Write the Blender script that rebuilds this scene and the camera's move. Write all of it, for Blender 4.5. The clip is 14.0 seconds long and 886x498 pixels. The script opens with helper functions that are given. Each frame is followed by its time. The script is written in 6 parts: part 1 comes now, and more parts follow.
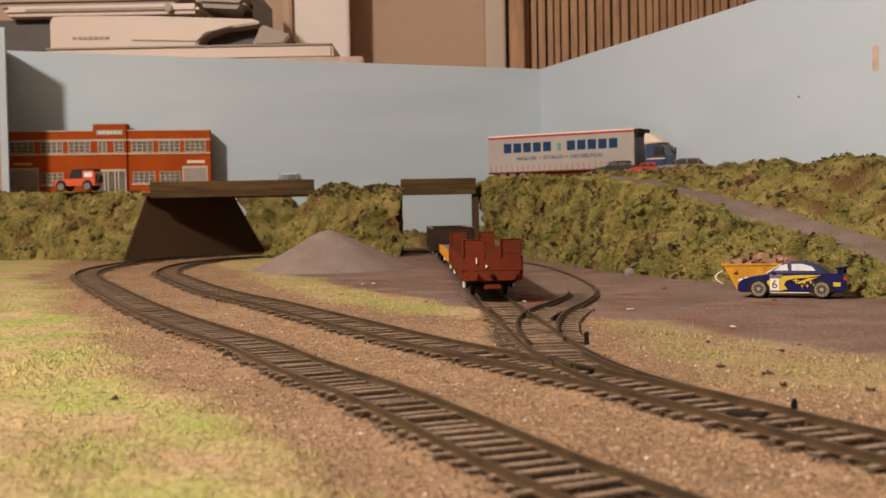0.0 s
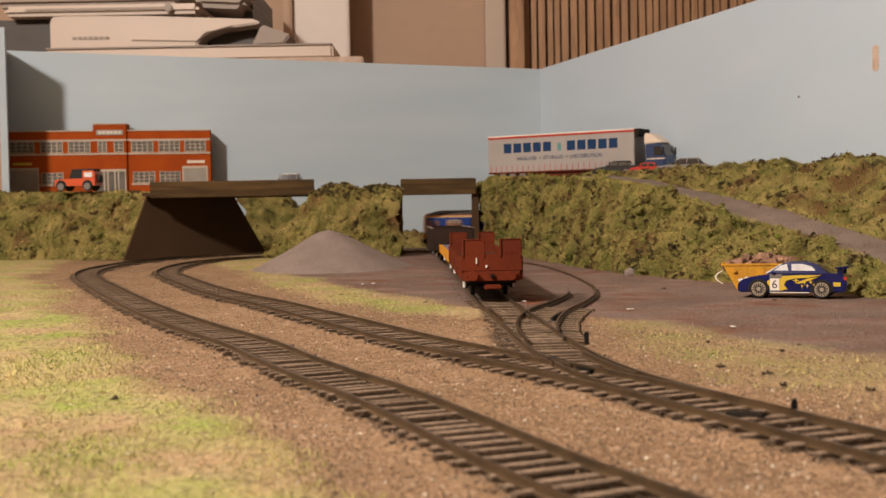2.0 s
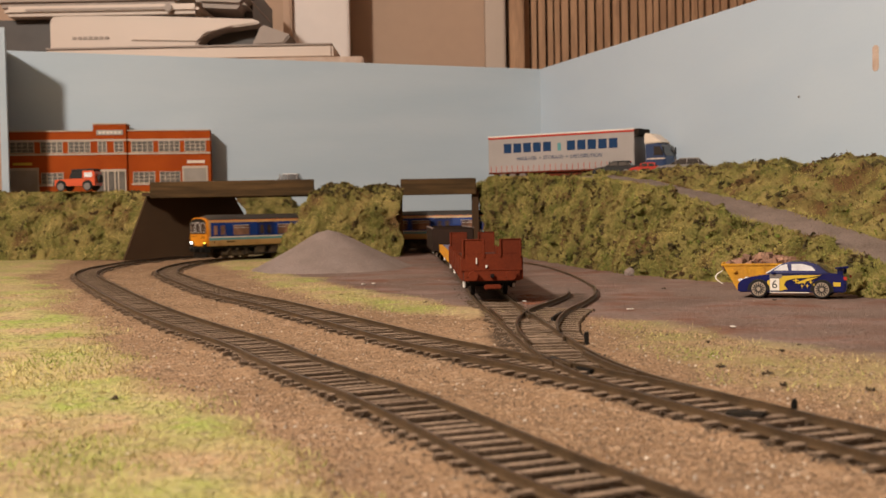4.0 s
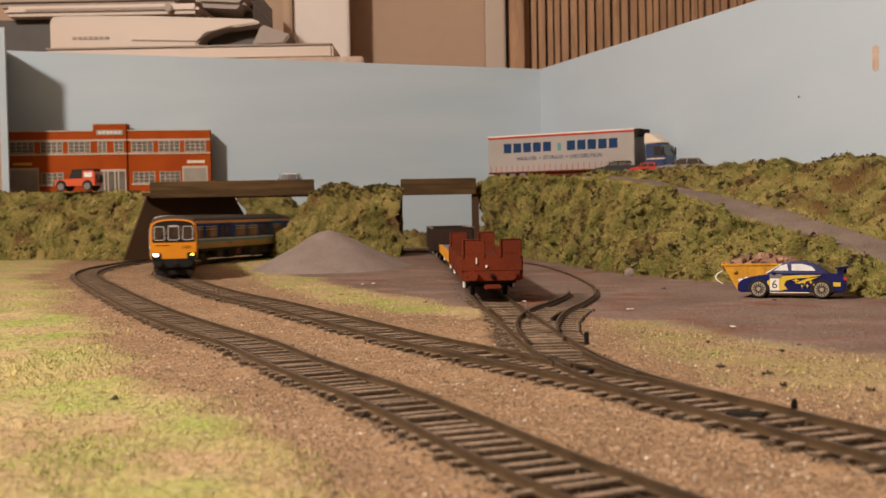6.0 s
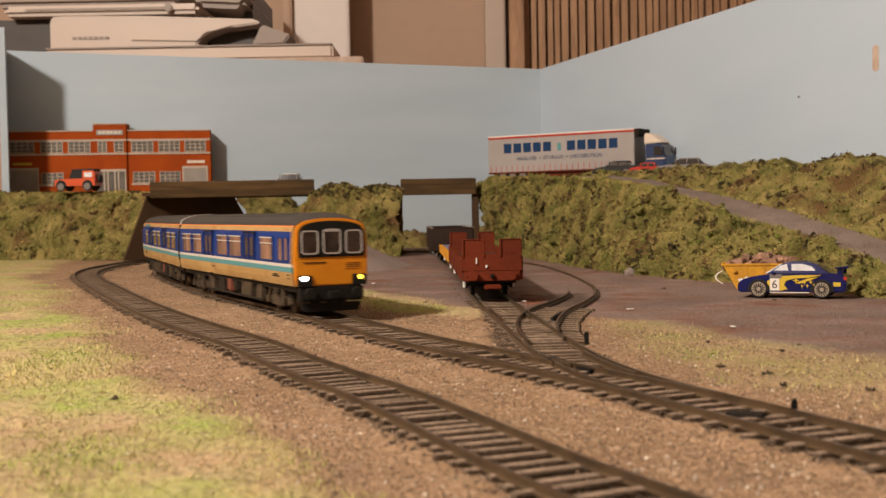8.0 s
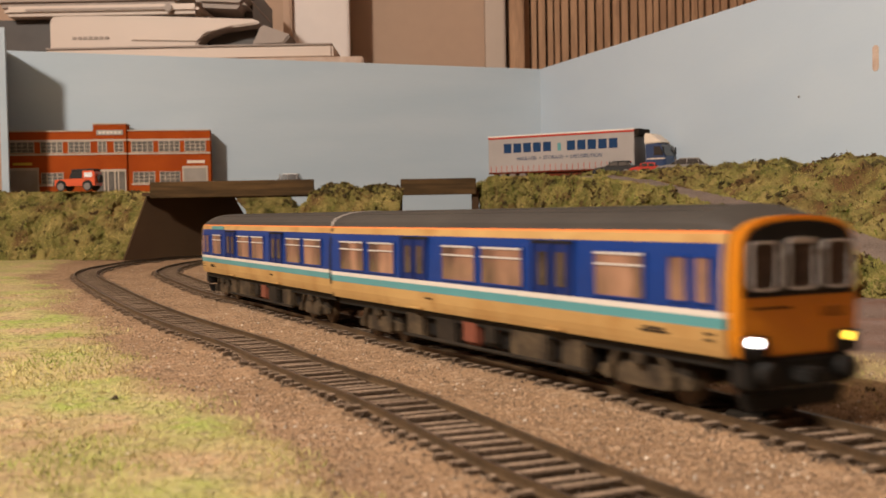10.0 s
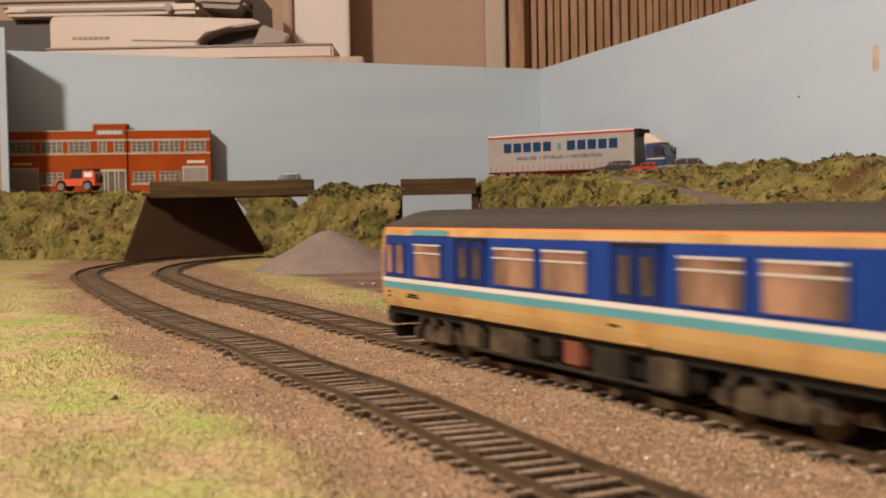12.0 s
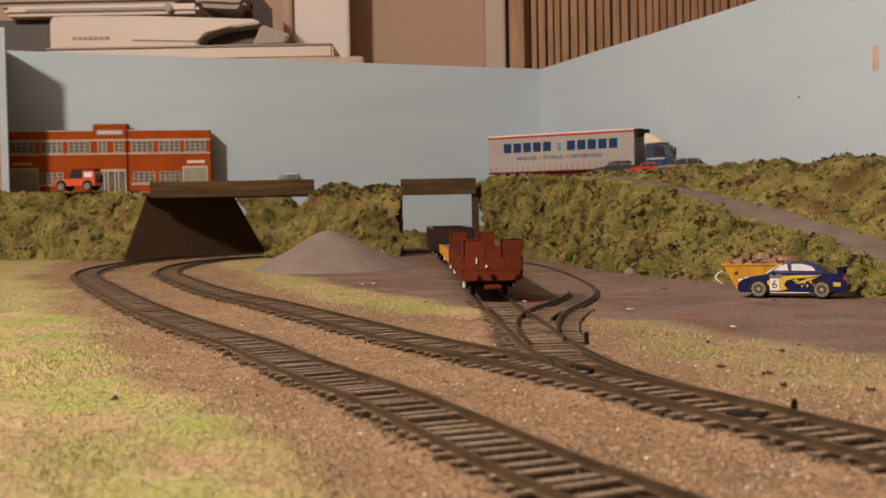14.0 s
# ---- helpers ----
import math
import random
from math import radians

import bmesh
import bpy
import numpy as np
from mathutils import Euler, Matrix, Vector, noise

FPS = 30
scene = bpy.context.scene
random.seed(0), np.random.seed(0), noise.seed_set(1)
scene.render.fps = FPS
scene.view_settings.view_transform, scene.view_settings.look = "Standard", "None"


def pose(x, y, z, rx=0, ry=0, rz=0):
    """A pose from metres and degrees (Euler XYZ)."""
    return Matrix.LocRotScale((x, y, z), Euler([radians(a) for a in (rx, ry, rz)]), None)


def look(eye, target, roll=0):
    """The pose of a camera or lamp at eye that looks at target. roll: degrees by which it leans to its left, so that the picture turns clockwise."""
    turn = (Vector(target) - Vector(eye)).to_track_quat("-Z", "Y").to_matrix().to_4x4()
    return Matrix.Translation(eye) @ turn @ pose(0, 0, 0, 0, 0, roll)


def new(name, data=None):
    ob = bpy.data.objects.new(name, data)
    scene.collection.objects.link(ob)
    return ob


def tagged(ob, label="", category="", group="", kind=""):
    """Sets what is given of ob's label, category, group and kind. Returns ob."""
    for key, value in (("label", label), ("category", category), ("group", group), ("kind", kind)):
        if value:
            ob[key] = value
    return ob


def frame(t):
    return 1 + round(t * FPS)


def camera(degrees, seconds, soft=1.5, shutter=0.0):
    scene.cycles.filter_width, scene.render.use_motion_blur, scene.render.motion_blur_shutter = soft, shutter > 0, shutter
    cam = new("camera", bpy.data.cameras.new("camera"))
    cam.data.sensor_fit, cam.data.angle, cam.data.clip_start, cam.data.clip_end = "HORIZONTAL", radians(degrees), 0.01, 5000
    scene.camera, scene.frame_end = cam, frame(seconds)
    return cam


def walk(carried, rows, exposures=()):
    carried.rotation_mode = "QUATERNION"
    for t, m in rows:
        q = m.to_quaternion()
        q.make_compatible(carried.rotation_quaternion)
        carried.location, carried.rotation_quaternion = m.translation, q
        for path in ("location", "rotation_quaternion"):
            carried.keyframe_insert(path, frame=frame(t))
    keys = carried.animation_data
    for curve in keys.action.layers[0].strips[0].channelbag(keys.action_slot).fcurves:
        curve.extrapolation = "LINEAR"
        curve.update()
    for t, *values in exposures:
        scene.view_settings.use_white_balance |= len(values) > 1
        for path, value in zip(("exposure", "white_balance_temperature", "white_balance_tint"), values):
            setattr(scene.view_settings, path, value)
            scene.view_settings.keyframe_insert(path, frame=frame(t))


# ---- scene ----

# ---- camera ----
EYE = (0.0, 0.0, 0.0468)
AIM = (0.0, math.cos(0.0328), 0.0468 - math.sin(0.0328))
cam = camera(41.74, 14.0, soft=1.5, shutter=1.0)
cam.data.dof.use_dof = True
cam.data.dof.focus_distance = 0.60
cam.data.dof.aperture_fstop = 38.0
VIEW = look(EYE, AIM, -1.07)
walk(cam, [(0.0, VIEW), (14.0, VIEW)], [(0.0, 0.0), (12.2, 0.0), (13.0, -0.10), (14.0, -0.16)])

# ---- light: one warm room lamp, up and to the side of the layout ----
world = bpy.data.worlds.new("world")
world.use_nodes = True
world.node_tree.nodes["Background"].inputs[0].default_value = (1.0, 0.75, 0.55, 1)
world.node_tree.nodes["Background"].inputs[1].default_value = 0.012
scene.world = world
bulb = bpy.data.lights.new("room_lamp", "POINT")
bulb.energy, bulb.color, bulb.shadow_soft_size = 146.0, (1.0, 0.872, 0.745), 0.07
new("room_lamp", bulb).location = (-0.90, -0.30, 1.01)


# ---- materials ----
def material(name, color, rough=0.7, second=None, scale=40.0, detail=6.0, fine=900.0, bump=0.0, bump_scale=600.0, metal=0.0, spread=0.12, coat=0.0, stretch=(1, 1, 1), spec=0.5, islands=0.0, third=None, third_scale=9.0, third_at=(0.5, 0.66)):
    m = bpy.data.materials.new(name)
    m.use_nodes = True
    nt = m.node_tree
    bsdf = nt.nodes["Principled BSDF"]
    bsdf.inputs["Roughness"].default_value = rough
    bsdf.inputs["Metallic"].default_value = metal
    bsdf.inputs["Coat Weight"].default_value = coat
    bsdf.inputs["Specular IOR Level"].default_value = spec
    tex = nt.nodes.new("ShaderNodeTexCoord")
    mapping = nt.nodes.new("ShaderNodeMapping")
    mapping.inputs["Scale"].default_value = stretch
    nt.links.new(tex.outputs["Object"], mapping.inputs["Vector"])
    big, small = nt.nodes.new("ShaderNodeTexNoise"), nt.nodes.new("ShaderNodeTexNoise")
    for n, s in ((big, scale), (small, fine)):
        n.inputs["Scale"].default_value, n.inputs["Detail"].default_value = s, detail
        nt.links.new(mapping.outputs["Vector"], n.inputs["Vector"])
    other = second or tuple(c * (1 - spread * 2.2) for c in color)
    ramp = nt.nodes.new("ShaderNodeMapRange")
    ramp.inputs["From Min"].default_value, ramp.inputs["From Max"].default_value = 0.36, 0.64
    nt.links.new(big.outputs["Fac"], ramp.inputs["Value"])
    mix = nt.nodes.new("ShaderNodeMix")
    mix.data_type = "RGBA"
    mix.inputs["A"].default_value, mix.inputs["B"].default_value = (*color, 1), (*other, 1)
    nt.links.new(ramp.outputs["Result"], mix.inputs["Factor"])
    shade = mix.outputs["Result"]
    if third:
        wide, wr, wm = nt.nodes.new("ShaderNodeTexNoise"), nt.nodes.new("ShaderNodeMapRange"), nt.nodes.new("ShaderNodeMix")
        wide.inputs["Scale"].default_value, wide.inputs["Detail"].default_value = third_scale, 3
        nt.links.new(mapping.outputs["Vector"], wide.inputs["Vector"])
        wr.inputs["From Min"].default_value, wr.inputs["From Max"].default_value = third_at
        nt.links.new(wide.outputs["Fac"], wr.inputs["Value"])
        wm.data_type = "RGBA"
        nt.links.new(wr.outputs["Result"], wm.inputs["Factor"])
        nt.links.new(shade, wm.inputs["A"])
        wm.inputs["B"].default_value = (*third, 1)
        shade = wm.outputs["Result"]
    vary = nt.nodes.new("ShaderNodeMapRange")
    vary.inputs["From Min"].default_value, vary.inputs["From Max"].default_value = 0.3, 0.7
    vary.inputs["To Min"].default_value, vary.inputs["To Max"].default_value = 1 - spread, 1 + spread
    nt.links.new(small.outputs["Fac"], vary.inputs["Value"])
    level = vary.outputs["Result"]
    if islands:
        geo, vr, times = nt.nodes.new("ShaderNodeNewGeometry"), nt.nodes.new("ShaderNodeMapRange"), nt.nodes.new("ShaderNodeMath")
        vr.inputs["To Min"].default_value, vr.inputs["To Max"].default_value = 1 - islands, 1 + islands
        nt.links.new(geo.outputs["Random Per Island"], vr.inputs["Value"])
        times.operation = "MULTIPLY"
        nt.links.new(level, times.inputs[0])
        nt.links.new(vr.outputs["Result"], times.inputs[1])
        level = times.outputs["Value"]
    hsv = nt.nodes.new("ShaderNodeHueSaturation")
    nt.links.new(level, hsv.inputs["Value"])
    nt.links.new(shade, hsv.inputs["Color"])
    nt.links.new(hsv.outputs["Color"], bsdf.inputs["Base Color"])
    if bump:
        bn, rough_tex = nt.nodes.new("ShaderNodeBump"), nt.nodes.new("ShaderNodeTexNoise")
        rough_tex.inputs["Scale"].default_value, rough_tex.inputs["Detail"].default_value = bump_scale, 5
        nt.links.new(mapping.outputs["Vector"], rough_tex.inputs["Vector"])
        bn.inputs["Strength"].default_value, bn.inputs["Distance"].default_value = bump, 0.001
        nt.links.new(rough_tex.outputs["Fac"], bn.inputs["Height"])
        nt.links.new(bn.outputs["Normal"], bsdf.inputs["Normal"])
    return m


def glow(name, color, strength):
    m = bpy.data.materials.new(name)
    m.use_nodes = True
    b = m.node_tree.nodes["Principled BSDF"]
    b.inputs["Base Color"].default_value = (*color, 1)
    b.inputs["Emission Color"].default_value = (*color, 1)
    b.inputs["Emission Strength"].default_value = strength
    return m


def glazing(name, color, rough=0.08):
    return material(name, color, rough=rough, scale=15, spread=0.1, spec=0.6)


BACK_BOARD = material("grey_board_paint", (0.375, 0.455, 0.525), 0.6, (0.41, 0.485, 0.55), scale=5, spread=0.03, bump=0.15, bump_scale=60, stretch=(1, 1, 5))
# Side board's paint also lightened, standing for the light it catches more face-on.
SKY_BOARD_LIT = material("sky_board_lit_paint", (0.47, 0.575, 0.685), 0.6, (0.50, 0.60, 0.70), scale=5, spread=0.02, bump=0.12, bump_scale=60, stretch=(1, 1, 3))
BOARD_EDGE = material("bare_board_edge", (0.62, 0.50, 0.42), 0.8, (0.5, 0.36, 0.28), scale=60, bump=0.3)
RAIL = material("weathered_rail", (0.105, 0.066, 0.034), 0.5, (0.062, 0.040, 0.022), scale=90, metal=0.3, bump=0.2)
RAIL_TOP = material("worn_rail_head", (0.15, 0.105, 0.068), 0.36, (0.085, 0.06, 0.04), scale=60, metal=0.7)
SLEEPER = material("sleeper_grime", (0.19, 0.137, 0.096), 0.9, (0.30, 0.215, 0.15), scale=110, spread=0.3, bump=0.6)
# Sides coloured darker than the tops, in place of shade between sleepers.
SLEEPER_SIDE = material("shaded_sleeper_sides", (0.072, 0.050, 0.033), 0.95, (0.120, 0.084, 0.056), scale=200, spread=0.25, spec=0.1)
BALLAST = material("ballast_chips", (0.315, 0.208, 0.128), 0.9, (0.215, 0.140, 0.086), scale=60, spread=0.22, islands=0.8)
# Chips darkened to carry the shade in the gaps between sleepers.
TRACK_CHIP = material("shaded_track_chips", (0.085, 0.058, 0.038), 0.9, (0.045, 0.031, 0.021), scale=60, spread=0.25, islands=0.6)
WHITE_CHIP = material("pale_chips", (0.60, 0.52, 0.42), 0.8, islands=0.4)
DARK_CHIP = material("dark_chips", (0.11, 0.075, 0.05), 0.9, islands=0.5)
BARK = material("twig", (0.075, 0.048, 0.026), 0.9, (0.04, 0.028, 0.018), scale=300)
GRASS = material("static_grass", (0.29, 0.37, 0.070), 0.9, (0.55, 0.44, 0.21), scale=20, spread=0.2, islands=0.5, third=(0.46, 0.33, 0.17), third_scale=24, third_at=(0.47, 0.63))
SCRUB = material("scrub_matting", (0.105, 0.098, 0.019), 0.95, (0.25, 0.195, 0.062), scale=60, detail=4, spread=0.25, bump=1.0, bump_scale=300, third=(0.105, 0.055, 0.017), third_scale=26, third_at=(0.54, 0.66))
SCRUB_TUFT = material("scrub_tufts", (0.165, 0.215, 0.030), 0.95, (0.33, 0.28, 0.085), scale=34, detail=2, spread=0.2, islands=0.18)
SCRUB_DARK = material("dark_scrub_tufts", (0.055, 0.046, 0.014), 0.95, (0.080, 0.042, 0.014), scale=60, spread=0.25, islands=0.35)
SCRUB_FIBRE = material("scrub_fibres", (0.125, 0.142, 0.022), 0.95, (0.37, 0.295, 0.090), scale=40, detail=3, spread=0.18, islands=0.24, third=(0.125, 0.070, 0.021), third_scale=28, third_at=(0.52, 0.64))
STRAW_FIBRE = material("straw_fibres", (0.20, 0.195, 0.035), 0.95, (0.58, 0.46, 0.17), scale=44, detail=3, spread=0.18, islands=0.26, third=(0.23, 0.125, 0.040), third_scale=30, third_at=(0.52, 0.64))
PATH = material("ash_road", (0.215, 0.165, 0.14), 0.9, (0.165, 0.125, 0.103), scale=34, spread=0.3, bump=0.7, bump_scale=700)
GRAVEL = material("gravel_heap", (0.27, 0.215, 0.195), 0.95, (0.225, 0.178, 0.158), scale=40, spread=0.25, bump=0.8, bump_scale=1100)
BRIDGE_WOOD = material("stained_strip_wood", (0.098, 0.056, 0.022), 0.85, (0.046, 0.028, 0.012), scale=36, spread=0.2, bump=0.3, bump_scale=120, stretch=(0.5, 4, 6), spec=0.2)
TUNNEL_CARD = material("dark_brown_card", (0.078, 0.047, 0.026), 0.9, (0.064, 0.038, 0.022), scale=12, spread=0.08, spec=0.1)
BLACK = material("black_plastic", (0.009, 0.008, 0.007), 0.6, spread=0.2, spec=0.3)
TYRE = material("tyre_rubber", (0.02, 0.019, 0.018), 0.8, spread=0.2)
BRICK_RED = material("printed_red_brick", (0.36, 0.066, 0.009), 0.9, (0.30, 0.052, 0.008), scale=30, spread=0.1, spec=0.15)
STONE_BAND = material("printed_stone_band", (0.52, 0.43, 0.34), 0.75, scale=40, spread=0.08)
SHUTTER = material("grey_shutter", (0.33, 0.29, 0.25), 0.7, spread=0.08)
WINDOW_DARK = material("printed_window_dark", (0.07, 0.06, 0.05), 0.5, (0.13, 0.11, 0.09), scale=80, spread=0.2)
ORANGE_RED = material("orange_red_enamel", (0.62, 0.085, 0.02), 0.35, spread=0.06, coat=0.3)
WAGON_RED = material("bauxite_wagon_paint", (0.145, 0.024, 0.007), 0.65, (0.11, 0.019, 0.006), scale=50, spread=0.12, bump=0.1, spec=0.2)
WAGON_IN = material("wagon_floor_grime", (0.085, 0.022, 0.012), 0.8, spread=0.15)
YELLOW = material("yellow_wagon_paint", (0.60, 0.28, 0.02), 0.5, (0.5, 0.23, 0.02), scale=60, spread=0.1)
BLUE_DECK = material("blue_grey_load", (0.17, 0.17, 0.27), 0.7, spread=0.1)
DARK_WAGON = material("dark_brown_wagon", (0.034, 0.019, 0.013), 0.75, spread=0.15, spec=0.2)
WHITE = material("white_paint", (0.78, 0.74, 0.68), 0.5, spread=0.05)
SKIP_YELLOW = material("scuffed_yellow_skip", (0.66, 0.33, 0.015), 0.5, (0.48, 0.23, 0.02), scale=110, spread=0.12, bump=0.2)
RUBBLE = material("rubble", (0.34, 0.20, 0.13), 0.9, (0.24, 0.13, 0.09), scale=120, spread=0.25, islands=0.35)
RALLY_BLUE = material("gloss_rally_blue", (0.006, 0.011, 0.088), 0.12, (0.004, 0.008, 0.07), scale=80, spread=0.05, spec=0.5, coat=0.5)
RALLY_YELLOW = material("decal_yellow", (0.62, 0.44, 0.045), 0.35, spread=0.04)
# Near-white colour paints in the bright reflection on car glass.
CAR_GLASS = material("car_window_sheen", (0.80, 0.80, 0.82), 0.12, (0.62, 0.62, 0.65), scale=120, spread=0.1)
ALLOY = material("alloy_wheel", (0.46, 0.38, 0.29), 0.35, metal=0.2, spread=0.08)
TRAILER_GREY = material("curtain_silver_grey", (0.36, 0.33, 0.315), 0.55, (0.33, 0.30, 0.285), scale=20, spread=0.05)
LETTER_BLUE = material("lettering_blue", (0.010, 0.040, 0.115), 0.7, spread=0.05, spec=0.2)
CAB_BLUE = material("cab_blue", (0.022, 0.045, 0.12), 0.35, spread=0.1)
CAB_CREAM = material("cab_cream", (0.74, 0.62, 0.50), 0.4, spread=0.05)
RED = material("red_enamel", (0.50, 0.035, 0.02), 0.35, spread=0.06)
SILVER = material("silver_car", (0.22, 0.20, 0.19), 0.35, metal=0.2, spread=0.06)
GLASS_DARK = glazing("smoked_glazing", (0.035, 0.03, 0.028))
COACH_BLUE = material("coach_blue", (0.006, 0.034, 0.185), 0.45, (0.005, 0.028, 0.155), scale=30, spread=0.05, spec=0.25)
COACH_DOOR = material("coach_door_blue", (0.005, 0.018, 0.105), 0.5, spread=0.05, spec=0.25)
COACH_TEAL = material("coach_teal", (0.085, 0.27, 0.29), 0.45, spread=0.04)
COACH_CREAM = material("coach_cream", (0.45, 0.28, 0.105), 0.5, (0.38, 0.225, 0.08), scale=25, spread=0.07, third=(0.34, 0.185, 0.06), third_scale=60)
COACH_WHITE = material("coach_white", (0.62, 0.56, 0.50), 0.45, spread=0.03)
COACH_ORANGE = material("coach_orange_line", (0.70, 0.20, 0.05), 0.45, spread=0.04)
CAB_YELLOW = material("cab_warning_yellow", (0.66, 0.24, 0.008), 0.42, (0.60, 0.21, 0.008), scale=60, spread=0.04)
ROOF = material("coach_roof_grey", (0.042, 0.038, 0.035), 0.65, (0.052, 0.047, 0.042), scale=30, spread=0.12, spec=0.3)
# Pinkish patches painted into the panes stand for reflections and the interior.
COACH_WIN = material("coach_glazing_sheen", (0.30, 0.16, 0.105), 0.08, (0.07, 0.04, 0.03), scale=70, spread=0.2, fine=150, stretch=(1, 0.2, 0.5))
SCREEN = material("cab_window_glass", (0.075, 0.05, 0.036), 0.12, (0.03, 0.022, 0.018), scale=120, spread=0.2, spec=0.4)
FRAME_GREY = material("window_frame_grey", (0.50, 0.46, 0.43), 0.4, spread=0.05)
UNDER = material("underframe_grime", (0.026, 0.019, 0.013), 0.85, (0.014, 0.011, 0.008), scale=120, spread=0.2, spec=0.2)
UNDER_TAN = material("dusty_underframe", (0.085, 0.060, 0.035), 0.85, (0.032, 0.023, 0.015), scale=160, spread=0.25, spec=0.2)
UNDER_RED = material("underframe_red_tank", (0.20, 0.055, 0.028), 0.7, spread=0.15)
LAMP_WHITE = glow("headlamp", (1.0, 0.93, 0.88), 9.0)
LAMP_YELLOW = glow("marker_lamp", (1.0, 0.60, 0.06), 3.2)
ROOM_WALL = material("peach_wall_paint", (0.53, 0.37, 0.27), 0.75, (0.51, 0.355, 0.26), scale=3, spread=0.02, fine=40)
ROOM_WHITE = material("cream_woodwork", (0.60, 0.49, 0.41), 0.5, spread=0.03, fine=40)
ROOM_FLOOR = material("carpet", (0.07, 0.05, 0.037), 0.95, spread=0.15)
PRINTER = material("printer_beige_plastic", (0.60, 0.49, 0.415), 0.45, (0.58, 0.475, 0.40), scale=10, spread=0.02)
# Near-black fill that paints the shade in the printer's openings.
PRINTER_SHADE = material("printer_shade_fill", (0.05, 0.038, 0.032), 0.5, spread=0.1)
PRINTER_GREY = material("printer_grey_plastic", (0.33, 0.26, 0.22), 0.5, spread=0.05)
SLAT = material("slatted_wood", (0.52, 0.31, 0.18), 0.6, (0.38, 0.215, 0.12), scale=12, spread=0.12, stretch=(6, 6, 0.6), fine=60)
SLAT_GAP = material("slat_backing", (0.085, 0.045, 0.028), 0.8)


# ---- mesh helpers ----
def part(name, bm, mat, parent, label=""):
    me = bpy.data.meshes.new(name)
    bm.to_mesh(me)
    bm.free()
    me.materials.append(mat)
    ob = new(name, me)
    ob.parent = parent
    return tagged(ob, label)


def thing(name, label, category, m=None, group="", kind=""):
    ob = new(name)
    ob.empty_display_size = 0.02
    if m is not None:
        ob.matrix_basis = m
    return tagged(ob, label, category, group, kind)


def solid(name, bm, mat, label="", category="", kind="", smooth=False):
    ob = part(name, bm, mat, None)
    if smooth:
        for p in ob.data.polygons:
            p.use_smooth = True
    return tagged(ob, label, category, "", kind)


def box(x0, x1, y0, y1, z0, z1, bevel=0.0, into=None):
    bm = bmesh.new()
    bmesh.ops.create_cube(bm, size=1.0)
    for v in bm.verts:
        v.co = ((x0 + x1) / 2 + v.co.x * (x1 - x0), (y0 + y1) / 2 + v.co.y * (y1 - y0), (z0 + z1) / 2 + v.co.z * (z1 - z0))
    if bevel:
        bmesh.ops.bevel(bm, geom=bm.edges[:], offset=bevel, segments=2, affect="EDGES", clamp_overlap=True)
    return merge(into, bm) if into else bm


def merge(a, b, m=None):
    if m is not None:
        bmesh.ops.transform(b, matrix=m, verts=b.verts)
    me = bpy.data.meshes.new("tmp")
    b.to_mesh(me)
    b.free()
    a.from_mesh(me)
    bpy.data.meshes.remove(me)
    return a


AXES = {"x": lambda a, p, q: (a, p, q), "y": lambda a, p, q: (p, a, q), "z": lambda a, p, q: (p, q, a)}


def prism(outline, axis, a0, a1, bevel=0.0):
    """A closed outline in the plane across an axis, drawn out from a0 to a1."""
    bm = bmesh.new()
    put = AXES[axis]
    lo = [bm.verts.new(put(a0, p, q)) for p, q in outline]
    hi = [bm.verts.new(put(a1, p, q)) for p, q in outline]
    bm.faces.new(lo)
    bm.faces.new(hi[::-1])
    n = len(outline)
    for i in range(n):
        bm.faces.new((lo[i], hi[i], hi[(i + 1) % n], lo[(i + 1) % n]))
    bmesh.ops.recalc_face_normals(bm, faces=bm.faces[:])
    if bevel:
        bmesh.ops.bevel(bm, geom=bm.edges[:], offset=bevel, segments=2, affect="EDGES", clamp_overlap=True)
    return bm


def tube(radius, axis, a0, a1, c=(0, 0), n=20, bevel=0.0):
    return prism([(c[0] + radius * math.cos(2 * math.pi * i / n), c[1] + radius * math.sin(2 * math.pi * i / n)) for i in range(n)], axis, a0, a1, bevel)


def rounded(w, h, r, c=(0, 0), n=5):
    pts = []
    for k, (sx, sy) in enumerate(((1, 1), (-1, 1), (-1, -1), (1, -1))):
        for i in range(n + 1):
            a = math.pi / 2 * (k + i / n)
            pts.append((c[0] + sx * (w / 2 - r) + r * math.cos(a), c[1] + sy * (h / 2 - r) + r * math.sin(a)))
    return pts


def ring(outer, inner, axis, a0, a1):
    """A frame between two outlines of equal count."""
    bm = bmesh.new()
    put, n = AXES[axis], len(outer)
    rows = [[bm.verts.new(put(a, p, q)) for p, q in line] for line, a in ((outer, a0), (outer, a1), (inner, a1), (inner, a0))]
    for k in range(4):
        r, s = rows[k], rows[(k + 1) % 4]
        for i in range(n):
            bm.faces.new((r[i], r[(i + 1) % n], s[(i + 1) % n], s[i]))
    bmesh.ops.recalc_face_normals(bm, faces=bm.faces[:])
    return bm


